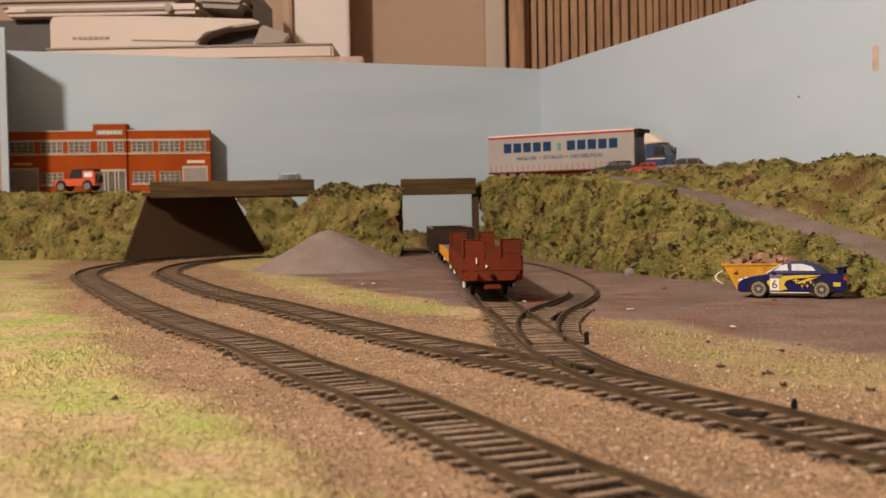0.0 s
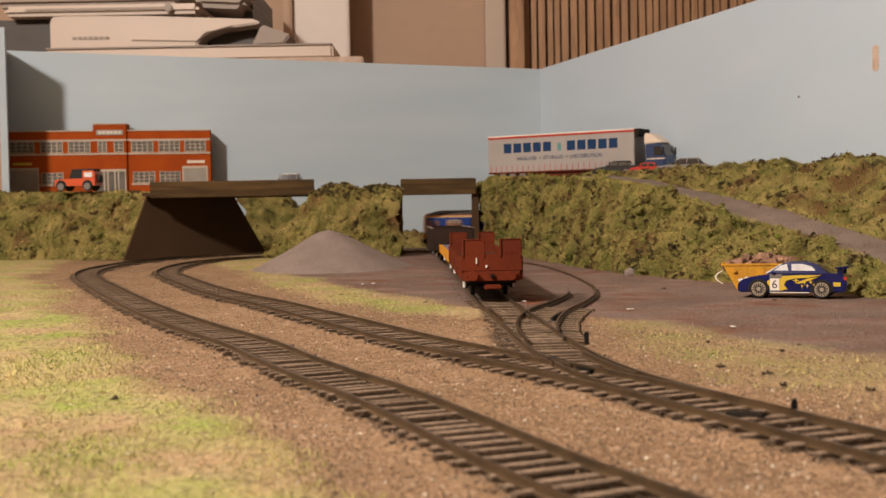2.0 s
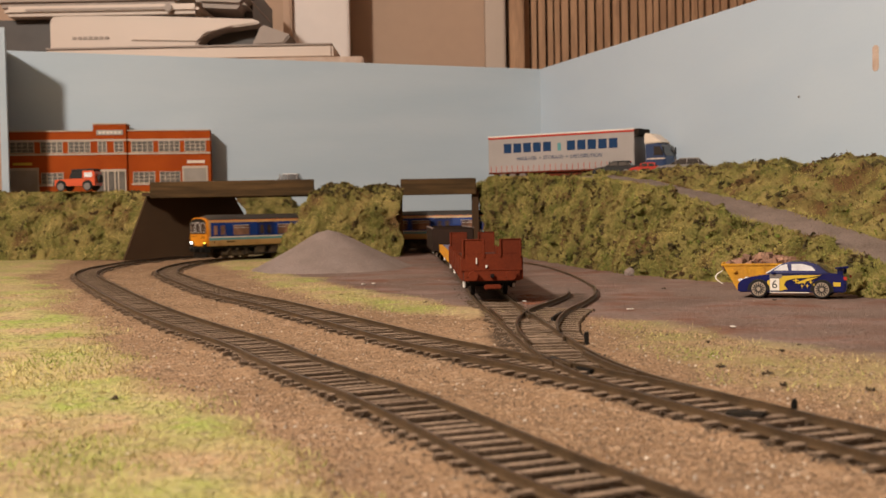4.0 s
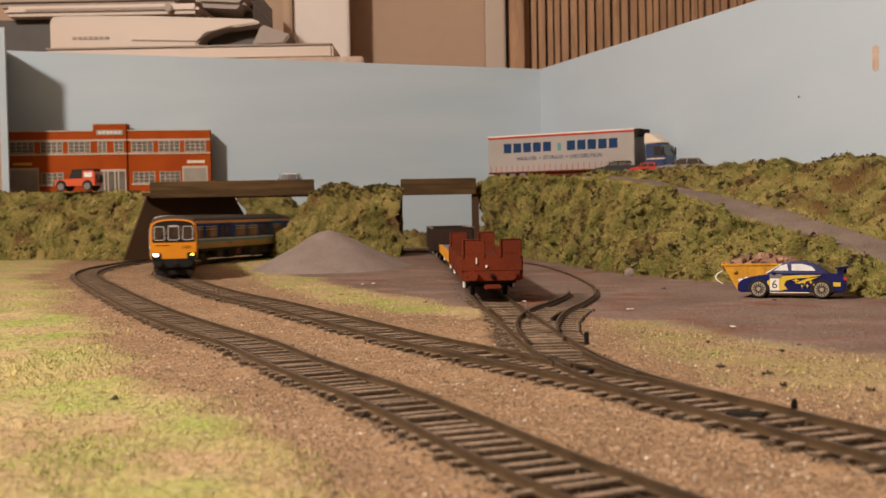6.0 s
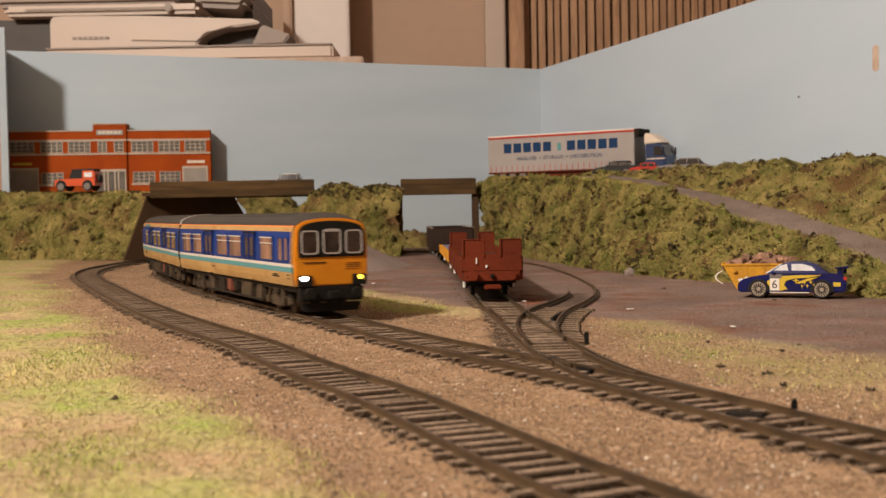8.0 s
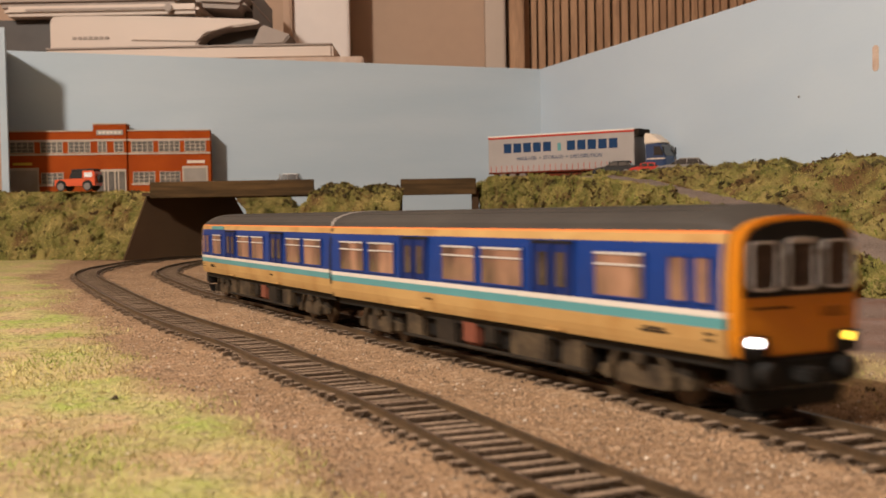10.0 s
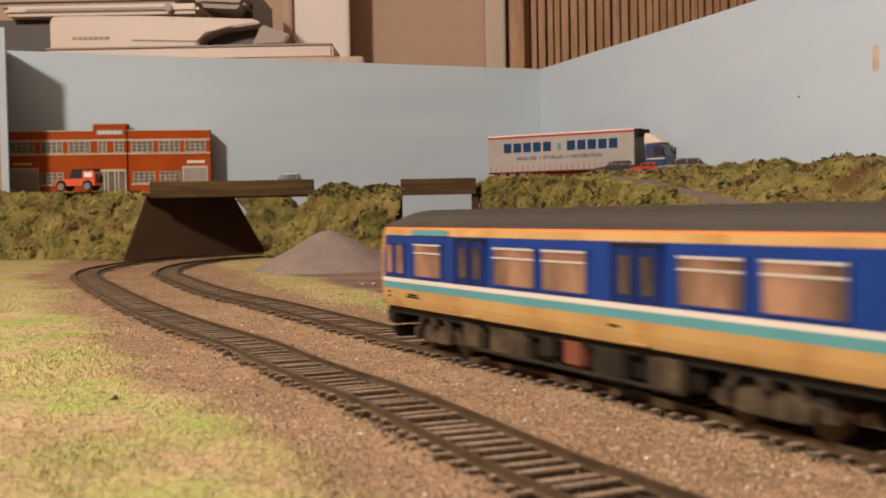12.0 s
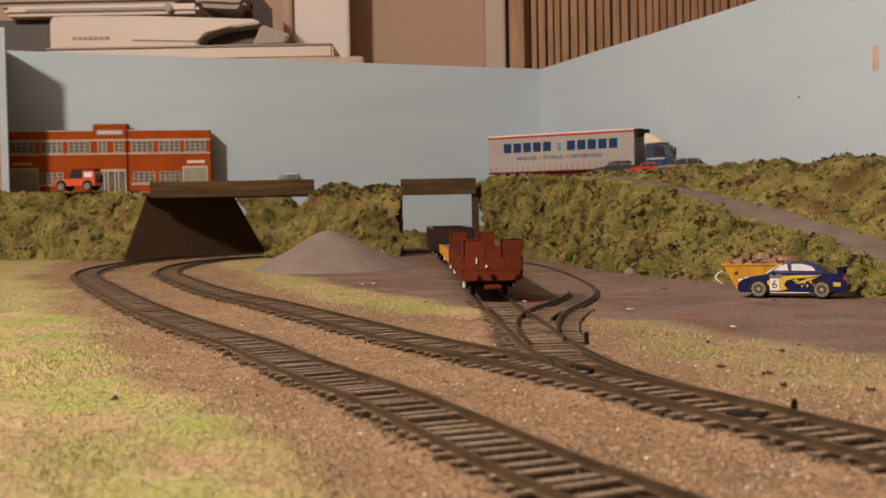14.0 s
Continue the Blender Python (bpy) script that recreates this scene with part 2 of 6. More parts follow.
def smooth_line(points, steps=24, rounds=60):
    p = np.array(points, float)
    e = np.vstack([2 * p[0] - p[1], p, 2 * p[-1] - p[-2]])
    out = []
    for i in range(1, len(e) - 2):
        a, b, c, d = e[i - 1:i + 3]
        for k in range(steps):
            t = k / steps
            out.append(0.5 * (2 * b + (c - a) * t + (2 * a - 5 * b + 4 * c - d) * t * t + (3 * b - a - 3 * c + d) * t ** 3))
    out.append(p[-1])
    out = np.array(out)
    for _ in range(rounds):
        out[1:-1] = out[1:-1] * 0.5 + 0.25 * (out[:-2] + out[2:])
    return out


class Line:
    """A smooth way in plan, by its length from the start."""
    def __init__(self, points, rounds=60):
        self.c = smooth_line(points, rounds=rounds)
        self.s = np.concatenate([[0], np.cumsum(np.linalg.norm(np.diff(self.c, axis=0), axis=1))])
        self.length = float(self.s[-1])

    def at(self, s):
        return np.array([np.interp(s, self.s, self.c[:, k]) for k in range(self.c.shape[1])])

    def heading(self, s):
        d = self.at(min(s + 0.004, self.length)) - self.at(max(s - 0.004, 0))
        return d / np.linalg.norm(d)


# ---- the setting ----
GROUND = -0.0034
GAUGE = 0.0178


def board(name, a, b, thick, z0, za, zb, mat, label):
    """An upright board from a to b in plan, its top running from za to zb."""
    a, b = Vector(a), Vector(b)
    side = Vector((-(b - a).y, (b - a).x)).normalized() * thick
    bm = bmesh.new()
    low = [bm.verts.new((*p, z0)) for p in (a, b, b + side, a + side)]
    top = [bm.verts.new((*p, z)) for p, z in ((a, za), (b, zb), (b + side, zb), (a + side, za))]
    bm.faces.new(low[::-1])
    bm.faces.new(top)
    for i in range(4):
        bm.faces.new((low[i], low[(i + 1) % 4], top[(i + 1) % 4], top[i]))
    bmesh.ops.recalc_face_normals(bm, faces=bm.faces[:])
    bmesh.ops.bevel(bm, geom=bm.edges[:], offset=0.0006, segments=1, affect="EDGES")
    return solid(name, bm, mat, label, "backscene", "structure")


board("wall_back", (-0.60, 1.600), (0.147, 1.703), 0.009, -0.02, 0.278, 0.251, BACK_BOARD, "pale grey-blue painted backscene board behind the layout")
board("wall_right", (0.1462, 1.7035), (0.52, 0.53), 0.009, -0.02, 0.251, 0.251, SKY_BOARD_LIT, "pale blue painted side backscene board, its brighter light put into the paint")
board("wall_left", (-0.546, 1.47), (-0.592, 1.598), 0.009, -0.02, 0.288, 0.277, BACK_BOARD, "blue painted end board with bare worn edge")


def worn_patch(y, z, w, h, name, mat, label):
    """A thin worn spot on the side board."""
    x = 0.1462 + (1.7035 - y) * 0.3186
    ob = solid(name, prism(rounded(w, h, w * 0.4, (0, 0), 4), "y", -0.0004, 0.0002), mat, label, "patch", "structure")
    ob.matrix_basis = pose(x, y, z, 0, 0, -72.3)
    return ob


worn_patch(0.995, 0.170, 0.008, 0.022, "trim", BOARD_EDGE, "bare patch where the blue paint has peeled")
worn_patch(1.10, 0.148, 0.0022, 0.0022, "trim", TUNNEL_CARD, "small dark screw hole in the board")


def lerp_rows(rows, n):
    """Curves of equal count through rows of 3D points."""
    out = []
    for r in rows:
        line = Line(r, rounds=20)
        out.append([line.at(line.length * i / n) for i in range(n + 1)])
    return out


def loft(rows, across, along, lump=0.0, grain=30.0, seed=0.0, hold=(), seam=False):
    """A sheet through long rows of points, with lumps."""
    curves = lerp_rows(rows, along)
    bm = bmesh.new()
    grid = []
    for k in range(len(curves) - 1):
        for j in range(across[k] + (k == len(curves) - 2)):
            f = j / across[k]
            line = []
            for i in range(along + 1):
                p = Vector(curves[k][i]) * (1 - f) + Vector(curves[k + 1][i]) * f
                q = Vector((p.x * grain, p.y * grain, p.z * grain + seed))
                d = noise.noise_vector(q) * lump + noise.noise_vector(q * 2.9) * lump * 0.66 + noise.noise_vector(q * 6.4) * lump * 0.50 + noise.noise_vector(q * 14.0) * lump * 0.16
                if (k == 0 and j == 0) or k in hold or (seam and k == len(curves) - 2 and f > 0.999):
                    d = d * 0.12
                line.append(bm.verts.new(p + d))
            grid.append(line)
    for a, b in zip(grid[:-1], grid[1:]):
        for i in range(along):
            bm.faces.new((a[i], a[i + 1], b[i + 1], b[i]))
    bmesh.ops.recalc_face_normals(bm, faces=bm.faces[:])
    if sum(f.normal.z for f in bm.faces) < 0:
        bmesh.ops.reverse_faces(bm, faces=bm.faces[:])
    return bm


def samples(ob, count, seed, keep=None):
    """Random places and normals on a mesh, spread by area."""
    rng = random.Random(seed)
    me = ob.data
    me.calc_loop_triangles()
    tris = list(me.loop_triangles)
    sums = np.cumsum([t.area for t in tris])
    out = []
    while len(out) < count:
        t = tris[min(int(np.searchsorted(sums, rng.random() * sums[-1])), len(tris) - 1)]
        a, b, c = (me.vertices[i].co for i in t.vertices)
        u, v = rng.random(), rng.random()
        if u + v > 1:
            u, v = 1 - u, 1 - v
        p = a + (b - a) * u + (c - a) * v
        if keep is None or keep(p, rng):
            out.append((p, t.normal.copy()))
    return out


def tufts(name, places, mat, size, label, category, seed, leaves=5):
    """Many small crumpled flakes of scenic foam in one mesh."""
    rng = random.Random(seed)
    verts, faces = [], []
    for p, n in places:
        s0 = size * rng.uniform(0.5, 1.5)
        for _ in range(leaves):
            s = s0 * rng.uniform(0.5, 1.1)
            c = p + n * (s * rng.uniform(-0.2, 0.7)) + Vector((rng.uniform(-1, 1), rng.uniform(-1, 1), rng.uniform(-1, 1))) * s0 * 0.8
            d = [Vector((rng.uniform(-1, 1), rng.uniform(-1, 1), rng.uniform(-1, 1))).normalized() * s for _ in range(4)]
            k = len(verts)
            verts += [c + e for e in d]
            faces += [(k, k + 1, k + 2), (k, k + 2, k + 3), (k + 1, k + 3, k + 2), (k, k + 3, k + 1)]
    me = bpy.data.meshes.new(name)
    me.from_pydata([tuple(v) for v in verts], [], faces)
    me.materials.append(mat)
    return tagged(new(name, me), label, category, "", "stuff")


def blades(name, places, mat, low, high, label, seed, lean=1.3):
    """Static grass: thin three-sided fibres in one mesh."""
    rng = random.Random(seed)
    verts, faces = [], []
    for p, _ in places:
        h, w, a = rng.uniform(low, high), rng.uniform(0.00012, 0.00024), rng.uniform(0, 6.283)
        tip = p + Vector((rng.uniform(-lean, lean) * h, rng.uniform(-lean, lean) * h, h))
        k = len(verts)
        verts += [p + Vector((w * math.cos(a + i * 2.094), w * math.sin(a + i * 2.094), -0.0003)) for i in range(3)] + [tip]
        faces += [(k, k + 1, k + 3), (k + 1, k + 2, k + 3), (k + 2, k, k + 3)]
    me = bpy.data.meshes.new(name)
    me.from_pydata([tuple(v) for v in verts], [], faces)
    me.materials.append(mat)
    return tagged(new(name, me), label, "grass", "", "stuff")


def fibres(name, places, mat, low, high, label, seed):
    """Scenic fibres that stand out from a slope, in one mesh."""
    rng = random.Random(seed)
    verts, faces = [], []
    for p, n in places:
        h, w = rng.uniform(low, high), rng.uniform(0.00018, 0.0004)
        jitter = Vector((rng.uniform(-1, 1), rng.uniform(-1, 1), rng.uniform(-0.6, 1)))
        out = (n + jitter * 0.8).normalized()
        across = out.orthogonal().normalized()
        other = out.cross(across)
        k = len(verts)
        for i in range(3):
            verts.append(p - n * 0.0004 + across * (w * math.cos(i * 2.094)) + other * (w * math.sin(i * 2.094)))
        verts.append(p + out * h)
        faces += [(k, k + 1, k + 3), (k + 1, k + 2, k + 3), (k + 2, k, k + 3)]
    me = bpy.data.meshes.new(name)
    me.from_pydata([tuple(v) for v in verts], [], faces)
    me.materials.append(mat)
    return tagged(new(name, me), label, "", "", "stuff")


# edges of the ground's zones in plan: x of the edge by y
def edge(points):
    pts = sorted(points)
    ys, xs = [p[0] for p in pts], [p[1] for p in pts]
    return lambda y: float(np.interp(y, ys, xs))


grass_left = edge([(0.0, 0.05), (0.15, 0.0), (0.206, -0.022), (0.242, -0.036), (0.268, -0.05), (0.321, -0.079), (0.384, -0.112), (0.524, -0.160), (0.66, -0.22), (0.828, -0.285), (1.0, -0.36), (1.24, -0.42), (1.4, -0.45)])
yard_left = edge([(0.36, 0.141), (0.387, 0.125), (0.433, 0.108), (0.503, 0.089), (0.575, 0.018), (0.636, -0.011), (0.71, -0.047), (0.857, -0.094), (0.958, -0.142), (1.1, -0.15), (1.3, -0.10)])
strip_left = edge([(0.545, 0.012), (0.568, -0.020), (0.647, -0.060), (0.749, -0.098), (0.85, -0.135), (1.023, -0.176), (1.151, -0.226), (1.25, -0.235)])
verge_left = edge([(0.27, 0.112), (0.311, 0.093), (0.328, 0.082), (0.403, 0.072), (0.507, 0.068), (0.56, 0.068)])


def zone(x, y):
    """How much of grass and of yard surface lies at a place."""
    w = noise.noise(Vector((x * 22, y * 22, 3.1))) * 0.018 + noise.noise(Vector((x * 70, y * 70, 1.7))) * 0.008
    soft = lambda d, r: min(max(0.5 + d / (2 * r), 0.0), 1.0)
    g = soft(grass_left(y) - x + w, 0.012)
    yard = soft(x - yard_left(y) + w * 0.5, 0.006) if 0.36 < y < 1.75 else (soft(x - 0.141 + w * 0.5, 0.006) if y <= 0.36 else 0.0)
    if 0.53 < y < 1.30:
        g = max(g, 0.75 * min(soft(x - strip_left(y) + w * 0.6, 0.008), soft(yard_left(y) + 0.006 - x + w, 0.007)))
    if y < 0.56:
        g = max(g, 0.38 * min(soft(x - (verge_left(y) if y > 0.27 else 0.112 + (0.27 - y) * 0.4) + w * 0.7, 0.008), soft((yard_left(y) if y > 0.36 else 0.141 + (0.36 - y) * 0.6) + 0.002 - x + w, 0.007)))
    if y < 0.36:
        g *= 1 - 0.45 * soft(0.034 - math.hypot((x + 0.098) * 0.9, (y - 0.232) * 0.75) + w, 0.012)
    if y > 1.38 and x < -0.05:
        g = max(g, 0.4)
    return g, yard


def bed(line, n=700):
    pts = np.array([line.at(line.length * i / n) for i in range(n + 1)])
    return lambda x, y: float(np.min(np.hypot(pts[:, 0] - x, pts[:, 1] - y)))


def ground_material():
    m = bpy.data.materials.new("layout_ground")
    m.use_nodes = True
    nt = m.node_tree
    bsdf = nt.nodes["Principled BSDF"]
    bsdf.inputs["Roughness"].default_value = 0.92
    bsdf.inputs["Specular IOR Level"].default_value = 0.25
    tex = nt.nodes.new("ShaderNodeTexCoord")

    def tone(a, b, scale, lo=0.38, hi=0.62, detail=5):
        n, r, x = nt.nodes.new("ShaderNodeTexNoise"), nt.nodes.new("ShaderNodeMapRange"), nt.nodes.new("ShaderNodeMix")
        n.inputs["Scale"].default_value, n.inputs["Detail"].default_value = scale, detail
        nt.links.new(tex.outputs["Object"], n.inputs["Vector"])
        r.inputs["From Min"].default_value, r.inputs["From Max"].default_value = lo, hi
        nt.links.new(n.outputs["Fac"], r.inputs["Value"])
        x.data_type = "RGBA"
        for key, c in (("A", a), ("B", b)):
            if isinstance(c, tuple):
                x.inputs[key].default_value = (*c, 1)
            else:
                nt.links.new(c, x.inputs[key])
        nt.links.new(r.outputs["Result"], x.inputs["Factor"])
        return x.outputs["Result"]

    dirt = tone(tone((0.335, 0.215, 0.125), (0.255, 0.160, 0.090), 12), tone((0.15, 0.095, 0.055), (0.50, 0.36, 0.24), 430, 0.42, 0.58), 230, 0.47, 0.70)
    turf = tone(tone(tone((0.31, 0.38, 0.085), (0.54, 0.42, 0.22), 17, 0.38, 0.62), (0.50, 0.355, 0.21), 24, 0.46, 0.62), tone((0.09, 0.085, 0.03), (0.56, 0.48, 0.27), 480, 0.42, 0.6), 300, 0.45, 0.70)
    apron = tone(tone((0.225, 0.165, 0.140), (0.160, 0.108, 0.088), 9), tone((0.19, 0.085, 0.055), (0.26, 0.185, 0.16), 30), 22, 0.42, 0.62)
    apron = tone(apron, tone((0.10, 0.07, 0.06), (0.30, 0.23, 0.20), 300), 160, 0.52, 0.75)
    last = dirt
    # The last, dark tone paints in the shade between sleepers along the tracks.
    for key, c in (("yard", apron), ("grass", turf), ("track_shade", tone(tone((0.036, 0.024, 0.016), (0.065, 0.044, 0.030), 60), (0.20, 0.145, 0.10), 520, 0.55, 0.70))):
        at, x = nt.nodes.new("ShaderNodeAttribute"), nt.nodes.new("ShaderNodeMix")
        at.attribute_name = key
        x.data_type = "RGBA"
        nt.links.new(at.outputs["Fac"], x.inputs["Factor"])
        nt.links.new(last, x.inputs["A"])
        nt.links.new(c, x.inputs["B"])
        last = x.outputs["Result"]
    nt.links.new(last, bsdf.inputs["Base Color"])
    bn, n = nt.nodes.new("ShaderNodeBump"), nt.nodes.new("ShaderNodeTexNoise")
    n.inputs["Scale"].default_value, n.inputs["Detail"].default_value = 520, 6
    nt.links.new(tex.outputs["Object"], n.inputs["Vector"])
    bn.inputs["Strength"].default_value, bn.inputs["Distance"].default_value = 1.0, 0.0016
    nt.links.new(n.outputs["Fac"], bn.inputs["Height"])
    nt.links.new(bn.outputs["Normal"], bsdf.inputs["Normal"])
    return m


def make_ground():
    """One sheet, finer near the eye, that carries the dirt, turf and yard surface."""
    xs = np.concatenate([np.arange(-0.60, -0.30, 0.008), np.arange(-0.30, 0.26, 0.004), np.arange(0.26, 0.66, 0.012)])
    ys = np.concatenate([np.arange(-0.50, 0.10, 0.05), np.arange(0.10, 0.75, 0.004), np.arange(0.75, 1.74, 0.008)])
    verts, g, yd, bed_shade = [], [], [], []
    beds = [bed(MAIN), bed(OUTER), bed(SIDING), bed(BRANCH_LEFT, 80)]
    for y in ys:
        for x in xs:
            a, b = zone(x, y)
            rough = 0.0007 * (1 - 0.6 * b)
            z = GROUND + noise.noise(Vector((x * 45, y * 45, 0))) * rough + noise.noise(Vector((x * 150, y * 150, 5))) * rough * 0.7 + 0.0010 * a + 0.0006 * b
            if -0.6 < x < -0.1 and 0.1 < y < 0.9:
                z += 0.0012 * a * noise.noise(Vector((x * 12, y * 12, 9)))
            d = min(b(x, y) for b in beds) + 0.0035 * noise.noise(Vector((x * 90, y * 90, 7)))
            # How strongly the sleeper gaps' shade is painted into the track bed.
            o = min(max((0.0125 - d) / 0.004, 0), 1) * (1 - b * 0.35)
            verts.append((x, y, z + 0.0002 * o + 0.0008 * min(max((0.022 - d) / 0.008, 0), 1) * (1 - o) * (1 - b)))
            bed_shade.append(o)
            g.append(a * (1 - o))
            yd.append(b)
    n = len(xs)
    faces = [(j * n + i, j * n + i + 1, (j + 1) * n + i + 1, (j + 1) * n + i) for j in range(len(ys) - 1) for i in range(n - 1)]
    me = bpy.data.meshes.new("ground")
    me.from_pydata(verts, [], faces)
    for key, values in (("grass", g), ("yard", yd), ("track_shade", bed_shade)):
        me.attributes.new(key, "FLOAT", "POINT").data.foreach_set("value", values)
    me.materials.append(ground_material())
    for p in me.polygons:
        p.use_smooth = True
    return tagged(new("ground", me), "scenic layout ground of brown dirt, grass and worn purple-grey yard", "ground", "", "structure")


solid("baseboard", box(-0.62, 0.66, -0.52, 1.72, -0.035, -0.012), BOARD_EDGE, "plywood layout baseboard under the scenery", "baseboard", "structure")

# ---- tracks ----
MAIN = Line([(0.563, 0.416), (0.466, 0.614), (0.39, 0.812), (0.325, 1.009), (0.255, 1.207), (0.165, 1.315), (0.10, 1.368), (0.05, 1.386), (0.0, 1.393), (-0.06, 1.387), (-0.125, 1.364), (-0.180, 1.329), (-0.220, 1.283), (-0.242, 1.230), (-0.2515, 1.170), (-0.2515, 1.096), (-0.238, 0.998), (-0.213, 0.918), (-0.143, 0.727), (-0.093, 0.622), (-0.071, 0.571), (-0.036, 0.49), (-0.011, 0.431), (0.011, 0.387), (0.03, 0.35), (0.054, 0.302), (0.071, 0.261), (0.0895, 0.217), (0.106, 0.186), (0.125, 0.157), (0.1465, 0.1294), (0.170, 0.104), (0.196, 0.0805), (0.253, 0.040), (0.315, 0.007), (0.379, -0.021), (0.472, -0.058), (0.565, -0.096), (0.658, -0.133), (0.75, -0.17)])
OUTER = Line([(0.108, 0.03), (0.076, 0.089), (0.054, 0.139), (0.032, 0.184), (0.017, 0.216), (-0.004, 0.271), (-0.019, 0.308), (-0.036, 0.343), (-0.056, 0.389), (-0.07, 0.424), (-0.104, 0.492), (-0.136, 0.56), (-0.175, 0.651), (-0.24, 0.813), (-0.297, 0.962), (-0.322, 1.074), (-0.326, 1.178), (-0.320, 1.27), (-0.296, 1.345), (-0.258, 1.398), (-0.212, 1.436), (-0.150, 1.462), (-0.05, 1.476), (0.065, 1.455)])
SIDING = Line([(0.071, 0.261), (0.060, 0.289), (0.050, 0.318), (0.044, 0.344), (0.0405, 0.368), (0.0378, 0.395), (0.0352, 0.438), (0.0315, 0.51), (0.0268, 0.588), (0.024, 0.68), (0.021, 0.80), (0.015, 1.0), (0.006, 1.2), (-0.004, 1.345), (-0.01, 1.43)])
BRANCH_LEFT = Line([(0.0300, 0.4150), (0.0292, 0.449), (0.0302, 0.485), (0.0345, 0.519), (0.0425, 0.5553), (0.0561, 0.5965), (0.0675, 0.636), (0.0722, 0.669)], rounds=30)
BRANCH_RIGHT = Line([(0.0436, 0.424), (0.0440, 0.445), (0.0452, 0.4660), (0.0496, 0.5021), (0.0589, 0.547), (0.0677, 0.5760), (0.0790, 0.6183), (0.0868, 0.6625), (0.0923, 0.7264), (0.0938, 0.800), (0.0928, 0.8693), (0.0860, 0.9934), (0.0743, 1.0551), (0.058, 1.11)], rounds=30)


def rail(name, line, s0, s1, offset, parent, z=0.0, step=0.008):
    """A rail of flat-bottomed section beside a line."""
    n = max(2, int((s1 - s0) / step))
    section = ((-0.0009, -0.0021), (0.0009, -0.0021), (0.0009, -0.0018), (0.0003, -0.0015), (0.0003, -0.0007), (0.00042, -0.0005), (0.00042, 0.0), (-0.00042, 0.0), (-0.00042, -0.0005), (-0.0003, -0.0007), (-0.0003, -0.0015), (-0.0009, -0.0018))
    bm = bmesh.new()
    rows = []
    for i in range(n + 1):
        s = s0 + (s1 - s0) * i / n
        p, d = line.at(s), line.heading(s)
        side = (d[1], -d[0])
        rows.append([bm.verts.new((p[0] + side[0] * (offset + a), p[1] + side[1] * (offset + a), z + b)) for a, b in section])
    m = len(section)
    for a, b in zip(rows[:-1], rows[1:]):
        for i in range(m):
            f = bm.faces.new((a[i], a[(i + 1) % m], b[(i + 1) % m], b[i]))
            f.material_index = 1 if i == 6 else 0
    bm.faces.new(rows[0])
    bm.faces.new(rows[-1][::-1])
    bmesh.ops.recalc_face_normals(bm, faces=bm.faces[:])
    ob = part(name, bm, RAIL, parent)
    ob.data.materials.append(RAIL_TOP)
    return ob


def shaded_sides(me):
    """A sleeper's dusty top, and sides darkened to stand in for shade."""
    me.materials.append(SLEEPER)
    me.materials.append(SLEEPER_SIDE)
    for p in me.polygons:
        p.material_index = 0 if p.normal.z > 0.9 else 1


def track(label, line, s0, s1, half=GAUGE / 2, sleepers=True, z=0.0, skip=lambda s: False):
    top = thing("railway_track", label, "track", group="tracks", kind="")
    for k in (-1, 1):
        rail("rail", line, s0, s1, k * half, top, z)
    if sleepers:
        rng = random.Random(int(s1 * 1000))
        bars = [box(-0.0128 + a, 0.0128 + b, -0.0013 - c, 0.0013 + c, -0.0050, -0.00145, 0.0003) for a, b, c in ((0, 0, 0), (0.0012, 0.0006, 0.0002), (-0.0006, -0.0012, -0.0002), (0.0018, 0.0009, 0.0001))]
        meshes = []
        for bm in bars:
            me = bpy.data.meshes.new("sleeper")
            bm.to_mesh(me)
            bm.free()
            shaded_sides(me)
            meshes.append(me)
        s = s0 + 0.003
        while s < s1:
            if not skip(s):
                p, d = line.at(s), line.heading(s)
                ob = new("sleeper", rng.choice(meshes))
                ob.parent = top
                ob.matrix_basis = pose(p[0], p[1], z + rng.uniform(-0.0007, 0.0001), 0, 0, math.degrees(math.atan2(d[1], d[0])) - 90 + rng.uniform(-1.2, 1.2))
            s += 0.0070
    return top


track("weathered brown main line track curving under the bridge", MAIN, 0.0, MAIN.length - 0.16)
track("weathered brown outer track with dusty sleepers", OUTER, 0.0, OUTER.length)
track("rusty siding track with a turnout, sunk in dirt", SIDING, 0.10, SIDING.length, skip=lambda s: s > 0.38)
def turnout_timbers(parent):
    """Timbers under the diverging rails, and short ones between them."""
    me = bpy.data.meshes.new("timber")
    bm = box(-0.0155, 0.0155, -0.0013, 0.0013, -0.0050, -0.0015, 0.0003)
    bm.to_mesh(me)
    bm.free()
    shaded_sides(me)
    rng = random.Random(8)
    for i in range(15):
        y = 0.447 + i * 0.0088
        a = np.array([np.interp(y, BRANCH_LEFT.c[:, 1], BRANCH_LEFT.c[:, 0]), y])
        b = np.array([np.interp(y - 0.010, BRANCH_RIGHT.c[:, 1], BRANCH_RIGHT.c[:, 0]), y - 0.010])
        m = (a + b) / 2
        ob = new("timber", me)
        ob.parent = parent
        ob.matrix_basis = pose(m[0] + 0.004, m[1], rng.uniform(-0.0004, 0.0001), 0, 0, math.degrees(math.atan2(b[1] - a[1], b[0] - a[0])) + rng.uniform(-2, 2))


yard_turnout = thing("turnout", "rusty yard turnout with curved rails sunk in dirt", "track", group="turnouts")
rail("diverging_rail", BRANCH_LEFT, 0.0, BRANCH_LEFT.length, 0.0, yard_turnout)
rail("diverging_rail", BRANCH_RIGHT, 0.0, 0.29, 0.0, yard_turnout)
